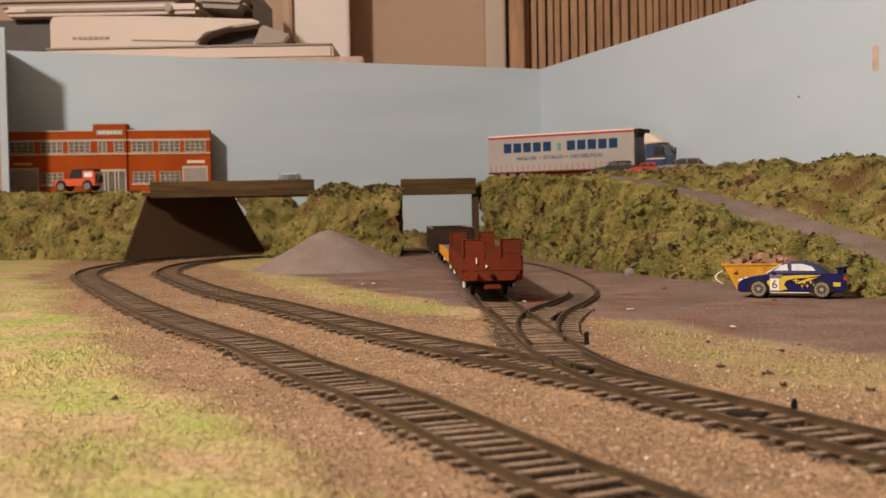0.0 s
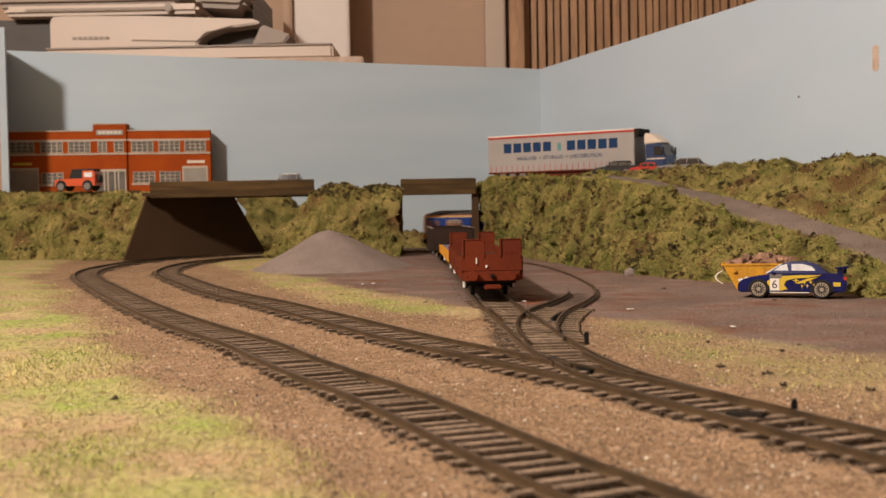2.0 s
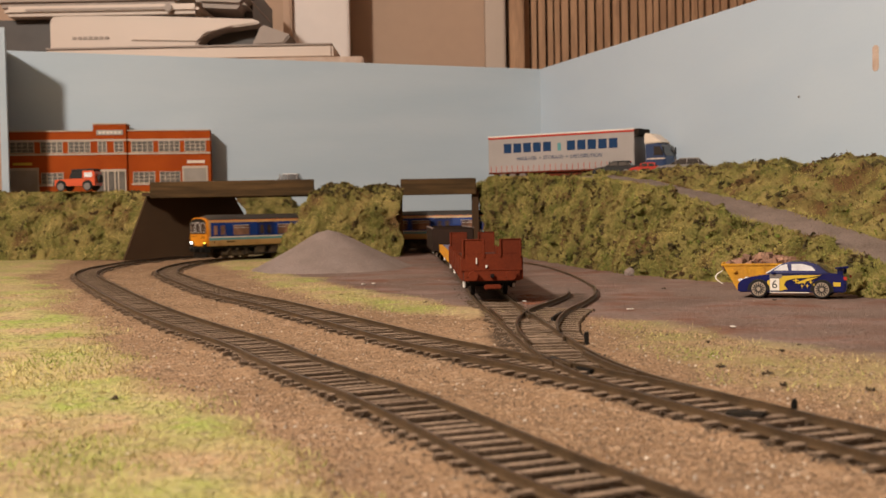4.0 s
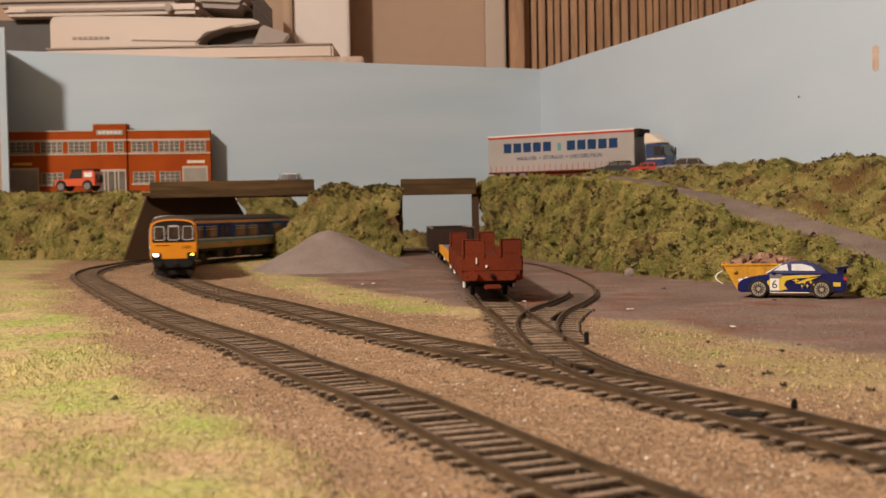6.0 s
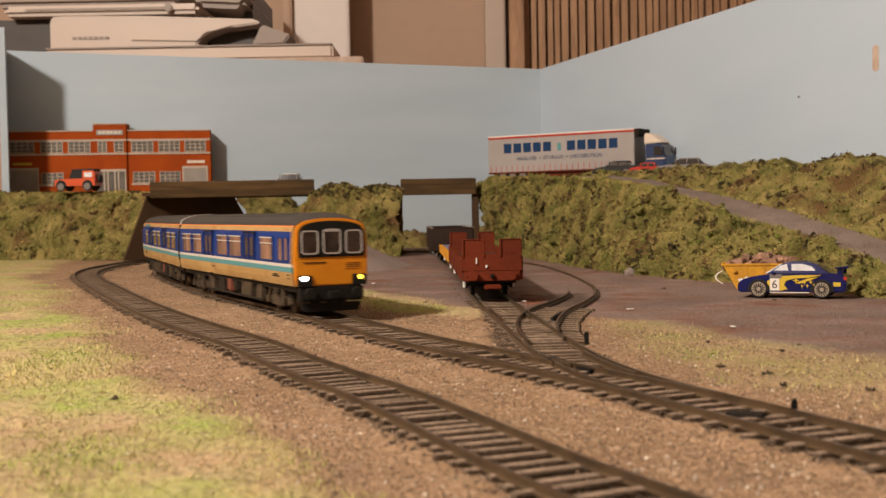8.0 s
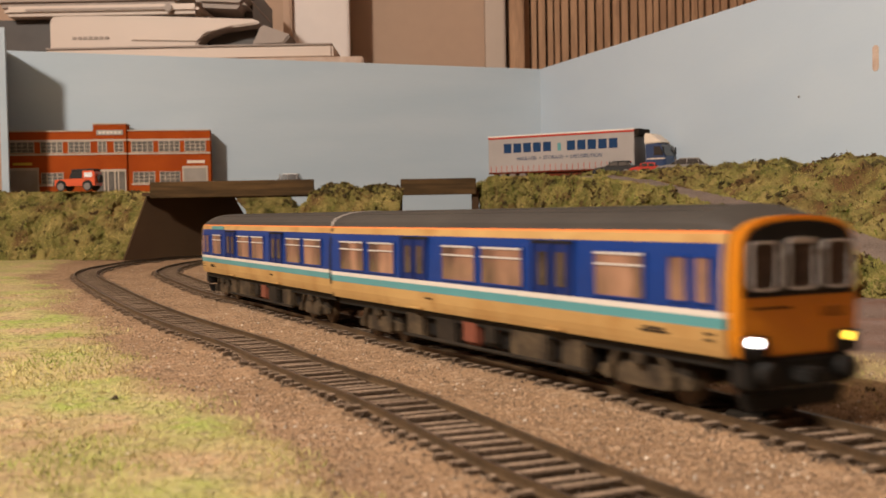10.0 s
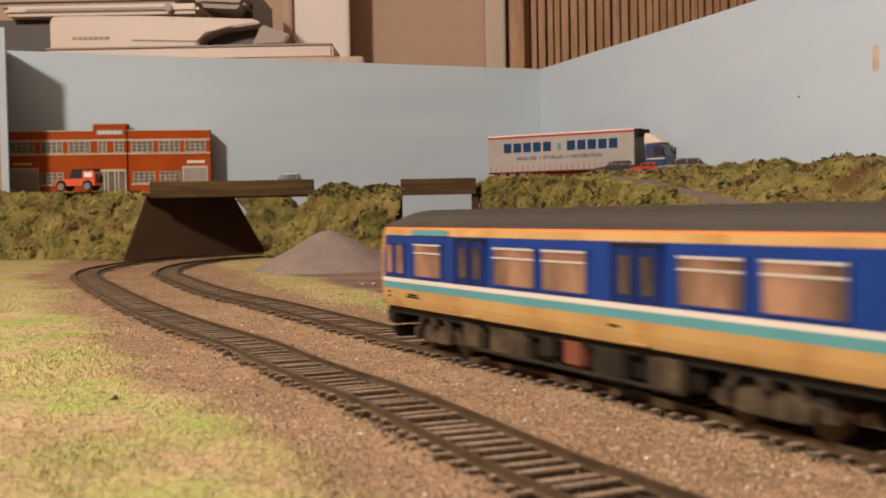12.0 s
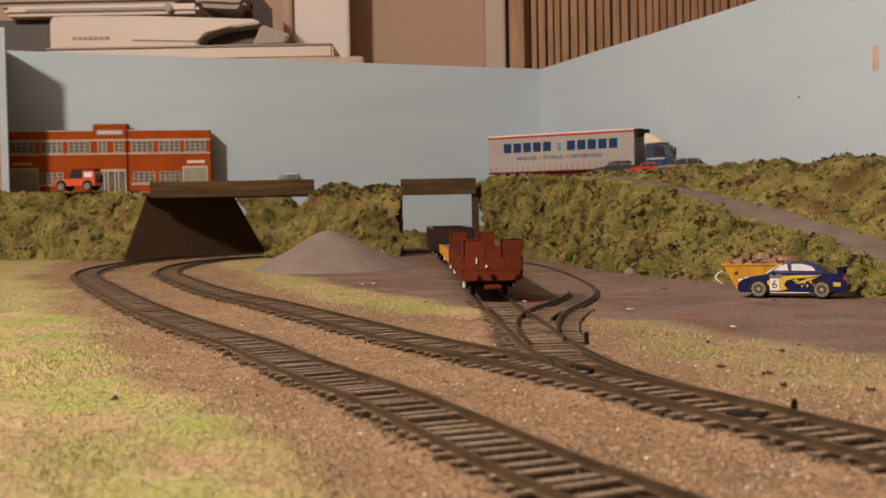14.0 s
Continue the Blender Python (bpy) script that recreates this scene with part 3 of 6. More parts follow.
rail("sunk_rail", BRANCH_RIGHT, 0.29, BRANCH_RIGHT.length, 0.0, yard_turnout, -0.0013)
s_frog = float(np.interp(0.545, SIDING.c[:, 1], SIDING.s))
rail("check_rail", SIDING, s_frog - 0.045, s_frog + 0.012, -GAUGE / 2 + 0.0021, yard_turnout, -0.0002)
rail("wing_rail", SIDING, s_frog - 0.030, s_frog - 0.002, GAUGE / 2 - 0.0022, yard_turnout, -0.0002)
part("check_block", prism([(0.0462, 0.5040), (0.0474, 0.5032), (0.0542, 0.5290), (0.0528, 0.5300)], "z", -0.0034, -0.0002, 0.0002), BLACK, yard_turnout, "black check rail block")
part("tie_bar", box(0.0282, 0.0455, 0.4268, 0.4302, -0.0026, -0.0010, 0.0002), SLEEPER, yard_turnout)
part("tie_bar", box(0.0450, 0.0512, 0.4205, 0.4222, -0.0030, -0.0016, 0.0002), RAIL, yard_turnout)
part("switch_stub", box(0.0507, 0.0523, 0.4200, 0.4214, -0.0040, 0.0020, 0.0003), BLACK, yard_turnout)
turnout_timbers(yard_turnout)
turnout = thing("turnout", "rusty main line turnout with blades, check rails and tie bar", "track", group="turnouts")
s_main = lambda y: float(MAIN.s[np.argmin(np.abs(MAIN.c[:, 1] - y) + (MAIN.s < 1.9) * 9)])
rail("blade", SIDING, 0.012, 0.12, -GAUGE / 2 + 0.0005, turnout)
rail("stock_rail", SIDING, 0.0, 0.0995, GAUGE / 2, turnout)
rail("check_rail", SIDING, 0.070, 0.125, GAUGE / 2 - 0.0022, turnout)
rail("check_rail", MAIN, s_main(0.405), s_main(0.335), GAUGE / 2 - 0.0023, turnout)
rail("wing_rail", MAIN, s_main(0.372), s_main(0.345), -GAUGE / 2 + 0.0022, turnout)
part("frog_block", prism([(0.0330, 0.3720), (0.0352, 0.3740), (0.0448, 0.3420), (0.0425, 0.3405)], "z", -0.0030, -0.0007, 0.0002), BLACK, turnout, "black plastic crossing nose")
part("tie_block", prism([(0.0640, 0.2660), (0.0660, 0.2715), (0.0745, 0.2665), (0.0720, 0.2625)], "z", -0.0030, -0.0008, 0.0004), UNDER, turnout, "dark grimy tie bar plate")
part("switch_stub", box(0.0804, 0.0817, 0.2683, 0.2696, -0.0040, 0.0016, 0.0003), BLACK, turnout)

ground = make_ground()

# ---- embankments ----
left_bank = solid("embankment", loft([
    [(-0.60, 1.385, GROUND), (-0.52, 1.380, GROUND), (-0.46, 1.370, GROUND), (-0.405, 1.355, GROUND), (-0.362, 1.338, GROUND)],
    [(-0.60, 1.41, 0.045), (-0.52, 1.405, 0.045), (-0.45, 1.390, 0.045), (-0.400, 1.372, 0.043), (-0.350, 1.350, 0.040)],
    [(-0.60, 1.455, 0.078), (-0.52, 1.445, 0.078), (-0.44, 1.425, 0.077), (-0.390, 1.402, 0.076), (-0.347, 1.372, 0.0735)],
    [(-0.60, 1.62, 0.080), (-0.52, 1.62, 0.080), (-0.45, 1.62, 0.080), (-0.42, 1.62, 0.078), (-0.372, 1.62, 0.078)]], (18, 16, 12), 130, 0.0085, 34, 1.0, hold=(2,)),
    SCRUB, "brown-green scrub-covered embankment below the factory", "embankment", smooth=True)
mid_bank = solid("embankment", loft([
    [(-0.2029, 1.2939, GROUND), (-0.1723, 1.2747, GROUND), (-0.1378, 1.2671, GROUND), (-0.0957, 1.2680, GROUND), (-0.0479, 1.2738, GROUND)],
    [(-0.1895, 1.3034, 0.0135), (-0.1608, 1.2881, 0.0346), (-0.1378, 1.2805, 0.0451), (-0.0957, 1.2776, 0.0451), (-0.0479, 1.2805, 0.0451)],
    [(-0.1818, 1.3130, 0.0173), (-0.1569, 1.3063, 0.0499), (-0.1378, 1.3034, 0.0728), (-0.0957, 1.3015, 0.0767), (-0.0479, 1.3015, 0.0738)],
    [(-0.1818, 1.3178, 0.0173), (-0.1569, 1.3207, 0.0499), (-0.1378, 1.3245, 0.0709), (-0.0957, 1.3283, 0.0738), (-0.0479, 1.3283, 0.0728)],
    [(-0.1866, 1.3187, GROUND), (-0.1608, 1.3235, GROUND), (-0.1378, 1.3283, GROUND), (-0.0957, 1.3331, GROUND), (-0.0479, 1.3331, GROUND)]], (16, 16, 8, 6), 88, 0.0075, 36, 2.0),
    SCRUB, "yellow-green scrub-covered bank between the two bridges", "embankment", smooth=True)
far_bank = solid("embankment", loft([
    [(-0.243, 1.566, GROUND), (-0.22, 1.568, GROUND), (-0.18, 1.575, GROUND), (-0.10, 1.59, GROUND), (0.08, 1.60, GROUND)],
    [(-0.266, 1.578, 0.045), (-0.25, 1.582, 0.045), (-0.20, 1.592, 0.040), (-0.12, 1.605, 0.012), (0.08, 1.62, 0.012)],
    [(-0.290, 1.590, 0.084), (-0.268, 1.60, 0.081), (-0.218, 1.615, 0.071), (-0.14, 1.625, 0.024), (0.08, 1.645, 0.020)],
    [(-0.290, 1.64, 0.084), (-0.268, 1.645, 0.081), (-0.218, 1.66, 0.071), (-0.14, 1.66, 0.020), (0.08, 1.70, 0.020)]], (14, 14, 4), 80, 0.007, 36, 3.0),
    SCRUB, "brown-green scrub slope at the back, behind the track", "embankment", smooth=True)
CREST = [(0.043, 1.37, 0.079), (0.075, 1.29, 0.082), (0.117, 1.10, 0.0755), (0.147, 0.95, 0.0675), (0.166, 0.88, 0.0595), (0.201, 0.80, 0.039), (0.222, 0.74, 0.029), (0.234, 0.69, 0.020), (0.246, 0.63, 0.011), (0.275, 0.52, GROUND + 0.002)]
ROADSIDE = [(0.13, 1.50, 0.081), (0.14, 1.42, 0.081), (0.165, 1.18, 0.079), (0.190, 1.05, 0.071), (0.2115, 0.97, 0.060), (0.221, 0.88, 0.053), (0.240, 0.80, 0.042), (0.258, 0.74, 0.031), (0.268, 0.70, 0.024), (0.305, 0.57, GROUND + 0.004)]
right_bank = solid("embankment", loft([
    [(0.042, 1.335, GROUND), (0.078, 1.235, GROUND), (0.100, 1.06, GROUND), (0.122, 0.93, GROUND), (0.140, 0.855, GROUND), (0.166, 0.78, GROUND), (0.186, 0.735, GROUND), (0.205, 0.67, GROUND), (0.225, 0.60, GROUND), (0.262, 0.515, GROUND)],
    [(0.042, 1.347, 0.045), (0.077, 1.262, 0.045), (0.108, 1.08, 0.042), (0.134, 0.94, 0.037), (0.152, 0.868, 0.032), (0.182, 0.79, 0.020), (0.203, 0.737, 0.015), (0.219, 0.68, 0.010), (0.236, 0.615, 0.006), (0.268, 0.518, GROUND + 0.001)],
    CREST], (32, 30), 380, 0.0092, 30, 4.0, seam=True),
    SCRUB, "tall green-yellow scrub embankment beside the yard", "embankment", smooth=True)
ramp = solid("road", loft([CREST, [tuple(0.5 * (a + b) for a, b in zip(p, q)) for p, q in zip(CREST, ROADSIDE)], ROADSIDE], (5, 5), 240, 0.0016, 30, 5.0, seam=True),
    PATH, "grey-brown ash road climbing the embankment", "road", "structure", smooth=True)
upper_bank = solid("embankment", loft([
    ROADSIDE,
    [(0.14, 1.52, 0.083), (0.16, 1.44, 0.083), (0.187, 1.22, 0.081), (0.205, 1.07, 0.077), (0.226, 0.98, 0.071), (0.239, 0.90, 0.067), (0.262, 0.82, 0.060), (0.284, 0.76, 0.055), (0.298, 0.72, 0.052), (0.345, 0.58, 0.045)],
    [(0.145, 1.54, 0.083), (0.18, 1.46, 0.083), (0.20, 1.26, 0.082), (0.216, 1.09, 0.080), (0.244, 0.99, 0.0785), (0.262, 0.92, 0.0780), (0.288, 0.85, 0.0765), (0.312, 0.79, 0.075), (0.328, 0.75, 0.074), (0.37, 0.62, 0.070)],
    [(0.15, 1.70, 0.083), (0.205, 1.52, 0.083), (0.265, 1.33, 0.082), (0.315, 1.17, 0.080), (0.35, 1.06, 0.078), (0.375, 0.98, 0.078), (0.40, 0.90, 0.078), (0.42, 0.84, 0.078), (0.435, 0.79, 0.077), (0.48, 0.65, 0.074)]], (22, 20, 10), 340, 0.0080, 30, 6.0),
    SCRUB, "olive scrub bank above the ash road", "embankment", smooth=True)
far_ground = solid("plateau", loft([
    [(0.043, 1.37, 0.078), (0.043, 1.44, 0.078), (0.043, 1.62, 0.078)],
    [(0.09, 1.37, 0.080), (0.09, 1.45, 0.080), (0.09, 1.64, 0.080)],
    [(0.15, 1.40, 0.081), (0.15, 1.48, 0.081), (0.15, 1.68, 0.081)]], (4, 4), 12, 0.001, 30, 7.0),
    PATH, "road surface on top of the embankment", "road", "structure", smooth=True)
def hollow(p, rng):
    """Keeps the places where scrub gathers in patches."""
    return noise.noise(Vector((p.x * 75, p.y * 75, p.z * 75))) > 0.10 + 0.25 * rng.random()


for ob, count, seed in ((left_bank, 30000, 11), (mid_bank, 18000, 12), (far_bank, 9000, 13), (right_bank, 80000, 14), (upper_bank, 52000, 15)):
    flat = (lambda p, rng: p.y < 1.50) if ob is left_bank else (lambda p, rng: True)
    fibres("grass_fibre", samples(ob, count, seed, flat), STRAW_FIBRE if ob in (left_bank, mid_bank) else SCRUB_FIBRE, 0.0010, 0.0030, "olive and straw-coloured scenic grass fibres", seed).parent = ob
    tufts("foam_scrub", samples(ob, count // 40, seed + 20, lambda p, rng: flat(p, rng) and not hollow(p, rng)), SCRUB_TUFT, 0.0009, "yellow-green scenic foam scrub", "", seed, 9).parent = ob
    tufts("dark_scrub", samples(ob, count // 95, seed + 30, lambda p, rng: flat(p, rng) and hollow(p, rng)), SCRUB_DARK, 0.0016, "dark green and brown foam scrub", "", seed + 20, 12).parent = ob
    rim = {upper_bank: lambda p, rng: p.z > 0.070 and p.x < 0.36, mid_bank: lambda p, rng: p.z > 0.066}.get(ob)
    if rim:
        tufts("rim_scrub", samples(ob, count // 75, seed + 40, rim), SCRUB_DARK, 0.0017, "dark twiggy scrub along the rim", "", seed + 40, 10).parent = ob

def road_edge(points, count, seed):
    """Ragged places along a line of the road's edge."""
    rng = random.Random(seed)
    line = Line(points, rounds=20)
    out = []
    for _ in range(count):
        p = line.at(rng.random() * line.length)
        out.append((Vector(p) + Vector((rng.gauss(0, 0.0022), rng.gauss(0, 0.0022), rng.uniform(-0.0008, 0.0004))), Vector((0, 0, 1))))
    return out


for points, seed in ((CREST, 71), (ROADSIDE, 72)):
    fibres("grass_fibre", road_edge(points, 4500, seed), SCRUB_FIBRE, 0.0012, 0.0036, "straggling grass fibres along the road's edge", seed).parent = ramp
    tufts("edge_scrub", road_edge(points, 130, seed + 5), SCRUB_DARK, 0.0010, "dark crumbs of scrub along the road's edge", "", seed, 6).parent = ramp

# ---- bridges ----
bridge = thing("bridge", "stained strip-wood road bridge over two tracks", "bridge", group="bridges")
part("girder", box(-0.334, -0.1465, 1.330, 1.336, 0.0675, 0.0858, 0.0006), BRIDGE_WOOD, bridge)
part("deck", box(-0.345, -0.1465, 1.3365, 1.43, 0.0700, 0.0740, 0.0005), TUNNEL_CARD, bridge)
part("girder", box(-0.345, -0.160, 1.4305, 1.436, 0.0675, 0.0800, 0.0006), BRIDGE_WOOD, bridge)
def tunnel_card():
    """A card wall that runs back along the outside of the curve, its far end cut on a slope."""
    a, b, c = Vector((-0.372, 1.318)), Vector((-0.258, 1.443)), Vector((-0.224, 1.480))
    back = Vector((-(b - a).y, (b - a).x)).normalized() * 0.003
    bm = bmesh.new()
    corners = [(a.lerp(b, 0.06), GROUND - 0.002), (c, GROUND - 0.002), (b, 0.0695), (a.lerp(b, 0.26), 0.0695)]
    front = [bm.verts.new((*p, z)) for p, z in corners]
    rear = [bm.verts.new((*(p + back), z)) for p, z in corners]
    bm.faces.new(front)
    bm.faces.new(rear[::-1])
    for i in range(4):
        bm.faces.new((front[i], rear[i], rear[(i + 1) % 4], front[(i + 1) % 4]))
    bmesh.ops.recalc_face_normals(bm, faces=bm.faces[:])
    return solid("tunnel_lining", bm, TUNNEL_CARD, "dark brown card wall beside the tracks under the bridge", "wall", "structure")


tunnel_card()
bridge2 = thing("bridge", "small stained strip-wood bridge over the siding", "bridge", group="bridges")
part("girder", box(-0.0475, 0.0395, 1.340, 1.346, 0.0655, 0.0842, 0.0006), BRIDGE_WOOD, bridge2)
part("post", box(0.0345, 0.0425, 1.3465, 1.364, GROUND, 0.0700, 0.0005), TUNNEL_CARD, bridge2)
part("post", box(-0.0525, -0.0465, 1.3465, 1.364, GROUND, 0.0700, 0.0005), TUNNEL_CARD, bridge2)

# ---- heap of gravel ----
def heap():
    bm = bmesh.new()
    rows = []
    n, m = 64, 26
    for j in range(m + 1):
        r = j / m
        ring_row = []
        for i in range(n):
            a = 2 * math.pi * i / n
            wob = 1 + 0.07 * noise.noise(Vector((math.cos(a) * 1.5, math.sin(a) * 1.5, 2)))
            h = 0.0385 * (1 - r) ** 1.12 * (1 - 0.09 * math.exp(-(r / 0.10) ** 2))
            x, y = -0.103 + math.cos(a) * r * 0.070 * wob * (1.1 if math.cos(a) > 0 else 1.0), 1.045 + math.sin(a) * r * 0.100 * wob
            z = GROUND + h + 0.0012 * noise.noise(Vector((x * 60, y * 60, 3))) * (1 - r)
            ring_row.append(bm.verts.new((x, y, z - (0.002 if j == m else 0))))
        rows.append(ring_row)
    for a, b in zip(rows[:-1], rows[1:]):
        for i in range(n):
            bm.faces.new((a[i], b[i], b[(i + 1) % n], a[(i + 1) % n]))
    bmesh.ops.remove_doubles(bm, verts=bm.verts[:], dist=1e-6)
    bmesh.ops.recalc_face_normals(bm, faces=bm.faces[:])
    return solid("gravel_mound", bm, GRAVEL, "smooth conical heap of purple-grey gravel on the yard", "gravel heap", smooth=True)


gravel = heap()

# ---- grass and chips ----
def on_grass(p, rng):
    return p.y < 1.35 and zone(p.x, p.y)[0] > rng.random() * 1.05


def flat_places(count, seed, x0, x1, y0, y1, keep):
    rng = random.Random(seed)
    out = []
    tries = 0
    while len(out) < count and tries < count * 14:
        tries += 1
        y = y0 + (y1 - y0) * rng.random() ** 1.3
        p = Vector((rng.uniform(max(x0, -0.45 * y - 0.03), min(x1, 0.45 * y + 0.03)), y, GROUND + 0.0005))
        if keep(p, rng):
            out.append((p, Vector((0, 0, 1))))
    return out


blades("grass", flat_places(34000, 5, -0.55, -0.0, 0.16, 1.36, on_grass), GRASS, 0.0006, 0.0019, "pale and bright green static grass beside the track", 6)
blades("grass", flat_places(6500, 7, -0.25, 0.40, 0.2, 1.25, lambda p, rng: p.x > strip_left(p.y) - 0.02 and on_grass(p, rng)), GRASS, 0.0006, 0.0018, "thin green static grass along the yard's edge", 8)


RED_CHIP = material("red_brown_chips", (0.19, 0.068, 0.034), 0.95, (0.13, 0.055, 0.035), scale=60, spread=0.2, islands=0.4)
track_beds = [bed(MAIN, 500), bed(OUTER, 500), bed(SIDING, 400)]


def near_track(p, rng):
    g, yd = zone(p.x, p.y)
    return g < 0.5 and yd < 0.4 and min(b(p.x, p.y) for b in track_beds) > 0.0118


def chips(name, places, mat, size, label, seed):
    rng = random.Random(seed)
    verts, faces = [], []
    for p, _ in places:
        s = size * rng.uniform(0.4, 1.3)
        k = len(verts)
        for e in ((1, 0, 0), (-1, 0, 0), (0, 1, 0), (0, -1, 0), (0, 0, 1)):
            verts.append((p.x + e[0] * s * rng.uniform(0.5, 1), p.y + e[1] * s * rng.uniform(0.5, 1), p.z - s * 0.2 + e[2] * s * rng.uniform(0.5, 0.9)))
        faces += [(k, k + 2, k + 4), (k + 2, k + 1, k + 4), (k + 1, k + 3, k + 4), (k + 3, k, k + 4)]
    me = bpy.data.meshes.new(name)
    me.from_pydata(verts, [], faces)
    me.materials.append(mat)
    return tagged(new(name, me), label, "ballast", "", "stuff")


chips("ballast", flat_places(60000, 9, -0.4, 0.2, 0.17, 1.0, near_track), BALLAST, 0.00038, "fine brown ballast chips round the tracks", 10)
chips("ballast", samples(ramp, 700, 51), DARK_CHIP, 0.0008, "dark crumbs on the ash road", 52)
fill = flat_places(7000, 39, -0.36, 0.12, 0.17, 0.95, lambda p, rng: min(b(p.x, p.y) for b in track_beds) < 0.0165)
chips("ballast", [(p + Vector((0, 0, 0.0005)), n) for p, n in fill], TRACK_CHIP, 0.0006, "brown ballast chips lying between the sleepers", 40)
chips("ballast", flat_places(2600, 19, -0.5, 0.3, 0.17, 1.2, lambda p, rng: zone(p.x, p.y)[1] < 0.5 or rng.random() < 0.25), WHITE_CHIP, 0.0006, "scattered pale chips in the dirt and grass", 20)
chips("ballast", flat_places(5200, 29, -0.5, 0.3, 0.17, 1.2, lambda p, rng: True), DARK_CHIP, 0.0006, "scattered dark chips in the dirt and grass", 30)
chips("ballast", flat_places(2600, 61, 0.036, 0.066, 0.57, 0.70, lambda p, rng: ((p.x - 0.050) / 0.011) ** 2 + ((p.y - 0.637) / 0.042) ** 2 < 1.0 - 0.8 * rng.random()), RED_CHIP, 0.0007, "red-brown chips scattered on the yard beside the wagon", 62)
# ---- the two-car train ----
COACH, CAR_GAP, PIVOT = 0.2392, 0.0062, 0.0388


def side(z):
    """Half the body's width at a height."""
    return float(np.interp(z, [0.0140, 0.0165, 0.0235, 0.032, 0.0385, 0.0409, 0.0414], [0.0171, 0.0178, 0.0182, 0.0181, 0.0175, 0.0169, 0.0166]))


def slab(z0, z1, x0, x1, grow=0.0, n=4):
    zs = [z0 + (z1 - z0) * i / n for i in range(n + 1)]
    return prism([(side(z) + grow, z) for z in zs] + [(-side(z) - grow, z) for z in zs[::-1]], "x", x0, x1)


def arch(z0, half, crown, n=14):
    """The roof's outline over a height."""
    return [(half * math.cos(math.pi * i / n), z0 + (crown - z0) * math.sin(math.pi * i / n) ** 0.85) for i in range(n + 1)]


def pane_outline(x0, x1, z0, z1, r):
    return rounded(x1 - x0, z1 - z0, r, ((x0 + x1) / 2, (z0 + z1) / 2), 3)


def side_window(coach, x0, x1, z0, z1, k, bar=True):
    y = k * (side((z0 + z1) / 2) + 0.0001)
    window = part("window", prism(pane_outline(x0, x1, z0, z1, 0.0006), "y", y - k * 0.0005, y + k * 0.0002), COACH_WIN, coach, "brown tinted window with pinkish reflections painted in")
    part("window_frame", ring(pane_outline(x0 - 0.0004, x1 + 0.0004, z0 - 0.0004, z1 + 0.0004, 0.0008), pane_outline(x0 + 0.0001, x1 - 0.0001, z0 + 0.0001, z1 - 0.0001, 0.0005), "y", y - k * 0.0003, y + k * 0.0004), COACH_BLUE, window)
    if bar:
        part("vent_bar", box(x0, x1, min(y, y + k * 0.0005), max(y, y + k * 0.0005), z0 + (z1 - z0) * 0.70, z0 + (z1 - z0) * 0.745), FRAME_GREY, window)
        part("vent_bar", box(x0, x1, min(y, y + k * 0.0005), max(y, y + k * 0.0005), z1 - 0.0006, z1), FRAME_GREY, window)


def bogie(coach, x):
    b = part("bogie", box(x - 0.017, x + 0.017, -0.0125, 0.0125, 0.0062, 0.0112, 0.0006), UNDER, coach, "grimy four-wheel bogie")
    for k in (-1, 1):
        part("side_frame", prism([(x - 0.019, 0.0045), (x - 0.008, 0.0030), (x + 0.008, 0.0030), (x + 0.019, 0.0045), (x + 0.018, 0.0070), (x + 0.006, 0.0088), (x - 0.006, 0.0088), (x - 0.018, 0.0070)], "y", k * 0.0128 - 0.001, k * 0.0128 + 0.001, 0.0003), UNDER_TAN, b)
        part("spring", tube(0.0022, "z", 0.0088, 0.0116, (x, k * 0.0140), 14, 0.0003), UNDER_TAN, b)
        for dx in (-0.0125, 0.0125):
            part("damper", prism([(x + dx - 0.0009, 0.0066), (x + dx + 0.0009, 0.0066), (x + dx * 0.72 + 0.0009, 0.0114), (x + dx * 0.72 - 0.0009, 0.0114)], "y", k * 0.0145 - 0.0006, k * 0.0145 + 0.0006), UNDER_TAN, b)
    for dx in (-0.0125, 0.0125):
        wheel = bmesh.new()
        for k in (-1, 1):
            merge(wheel, tube(0.0056, "y", k * GAUGE / 2 - 0.0012, k * GAUGE / 2 + 0.0012, (x + dx, 0.0056), 22, 0.0003))
        merge(wheel, tube(0.0010, "y", -0.0125, 0.0125, (x + dx, 0.0056), 10))
        part("wheelset", wheel, RAIL, b)
        for k in (-1, 1):
            part("axlebox", box(x + dx - 0.0016, x + dx + 0.0016, k * 0.0148 - 0.0009, k * 0.0148 + 0.0009, 0.0040, 0.0076, 0.0003), UNDER_TAN, b)


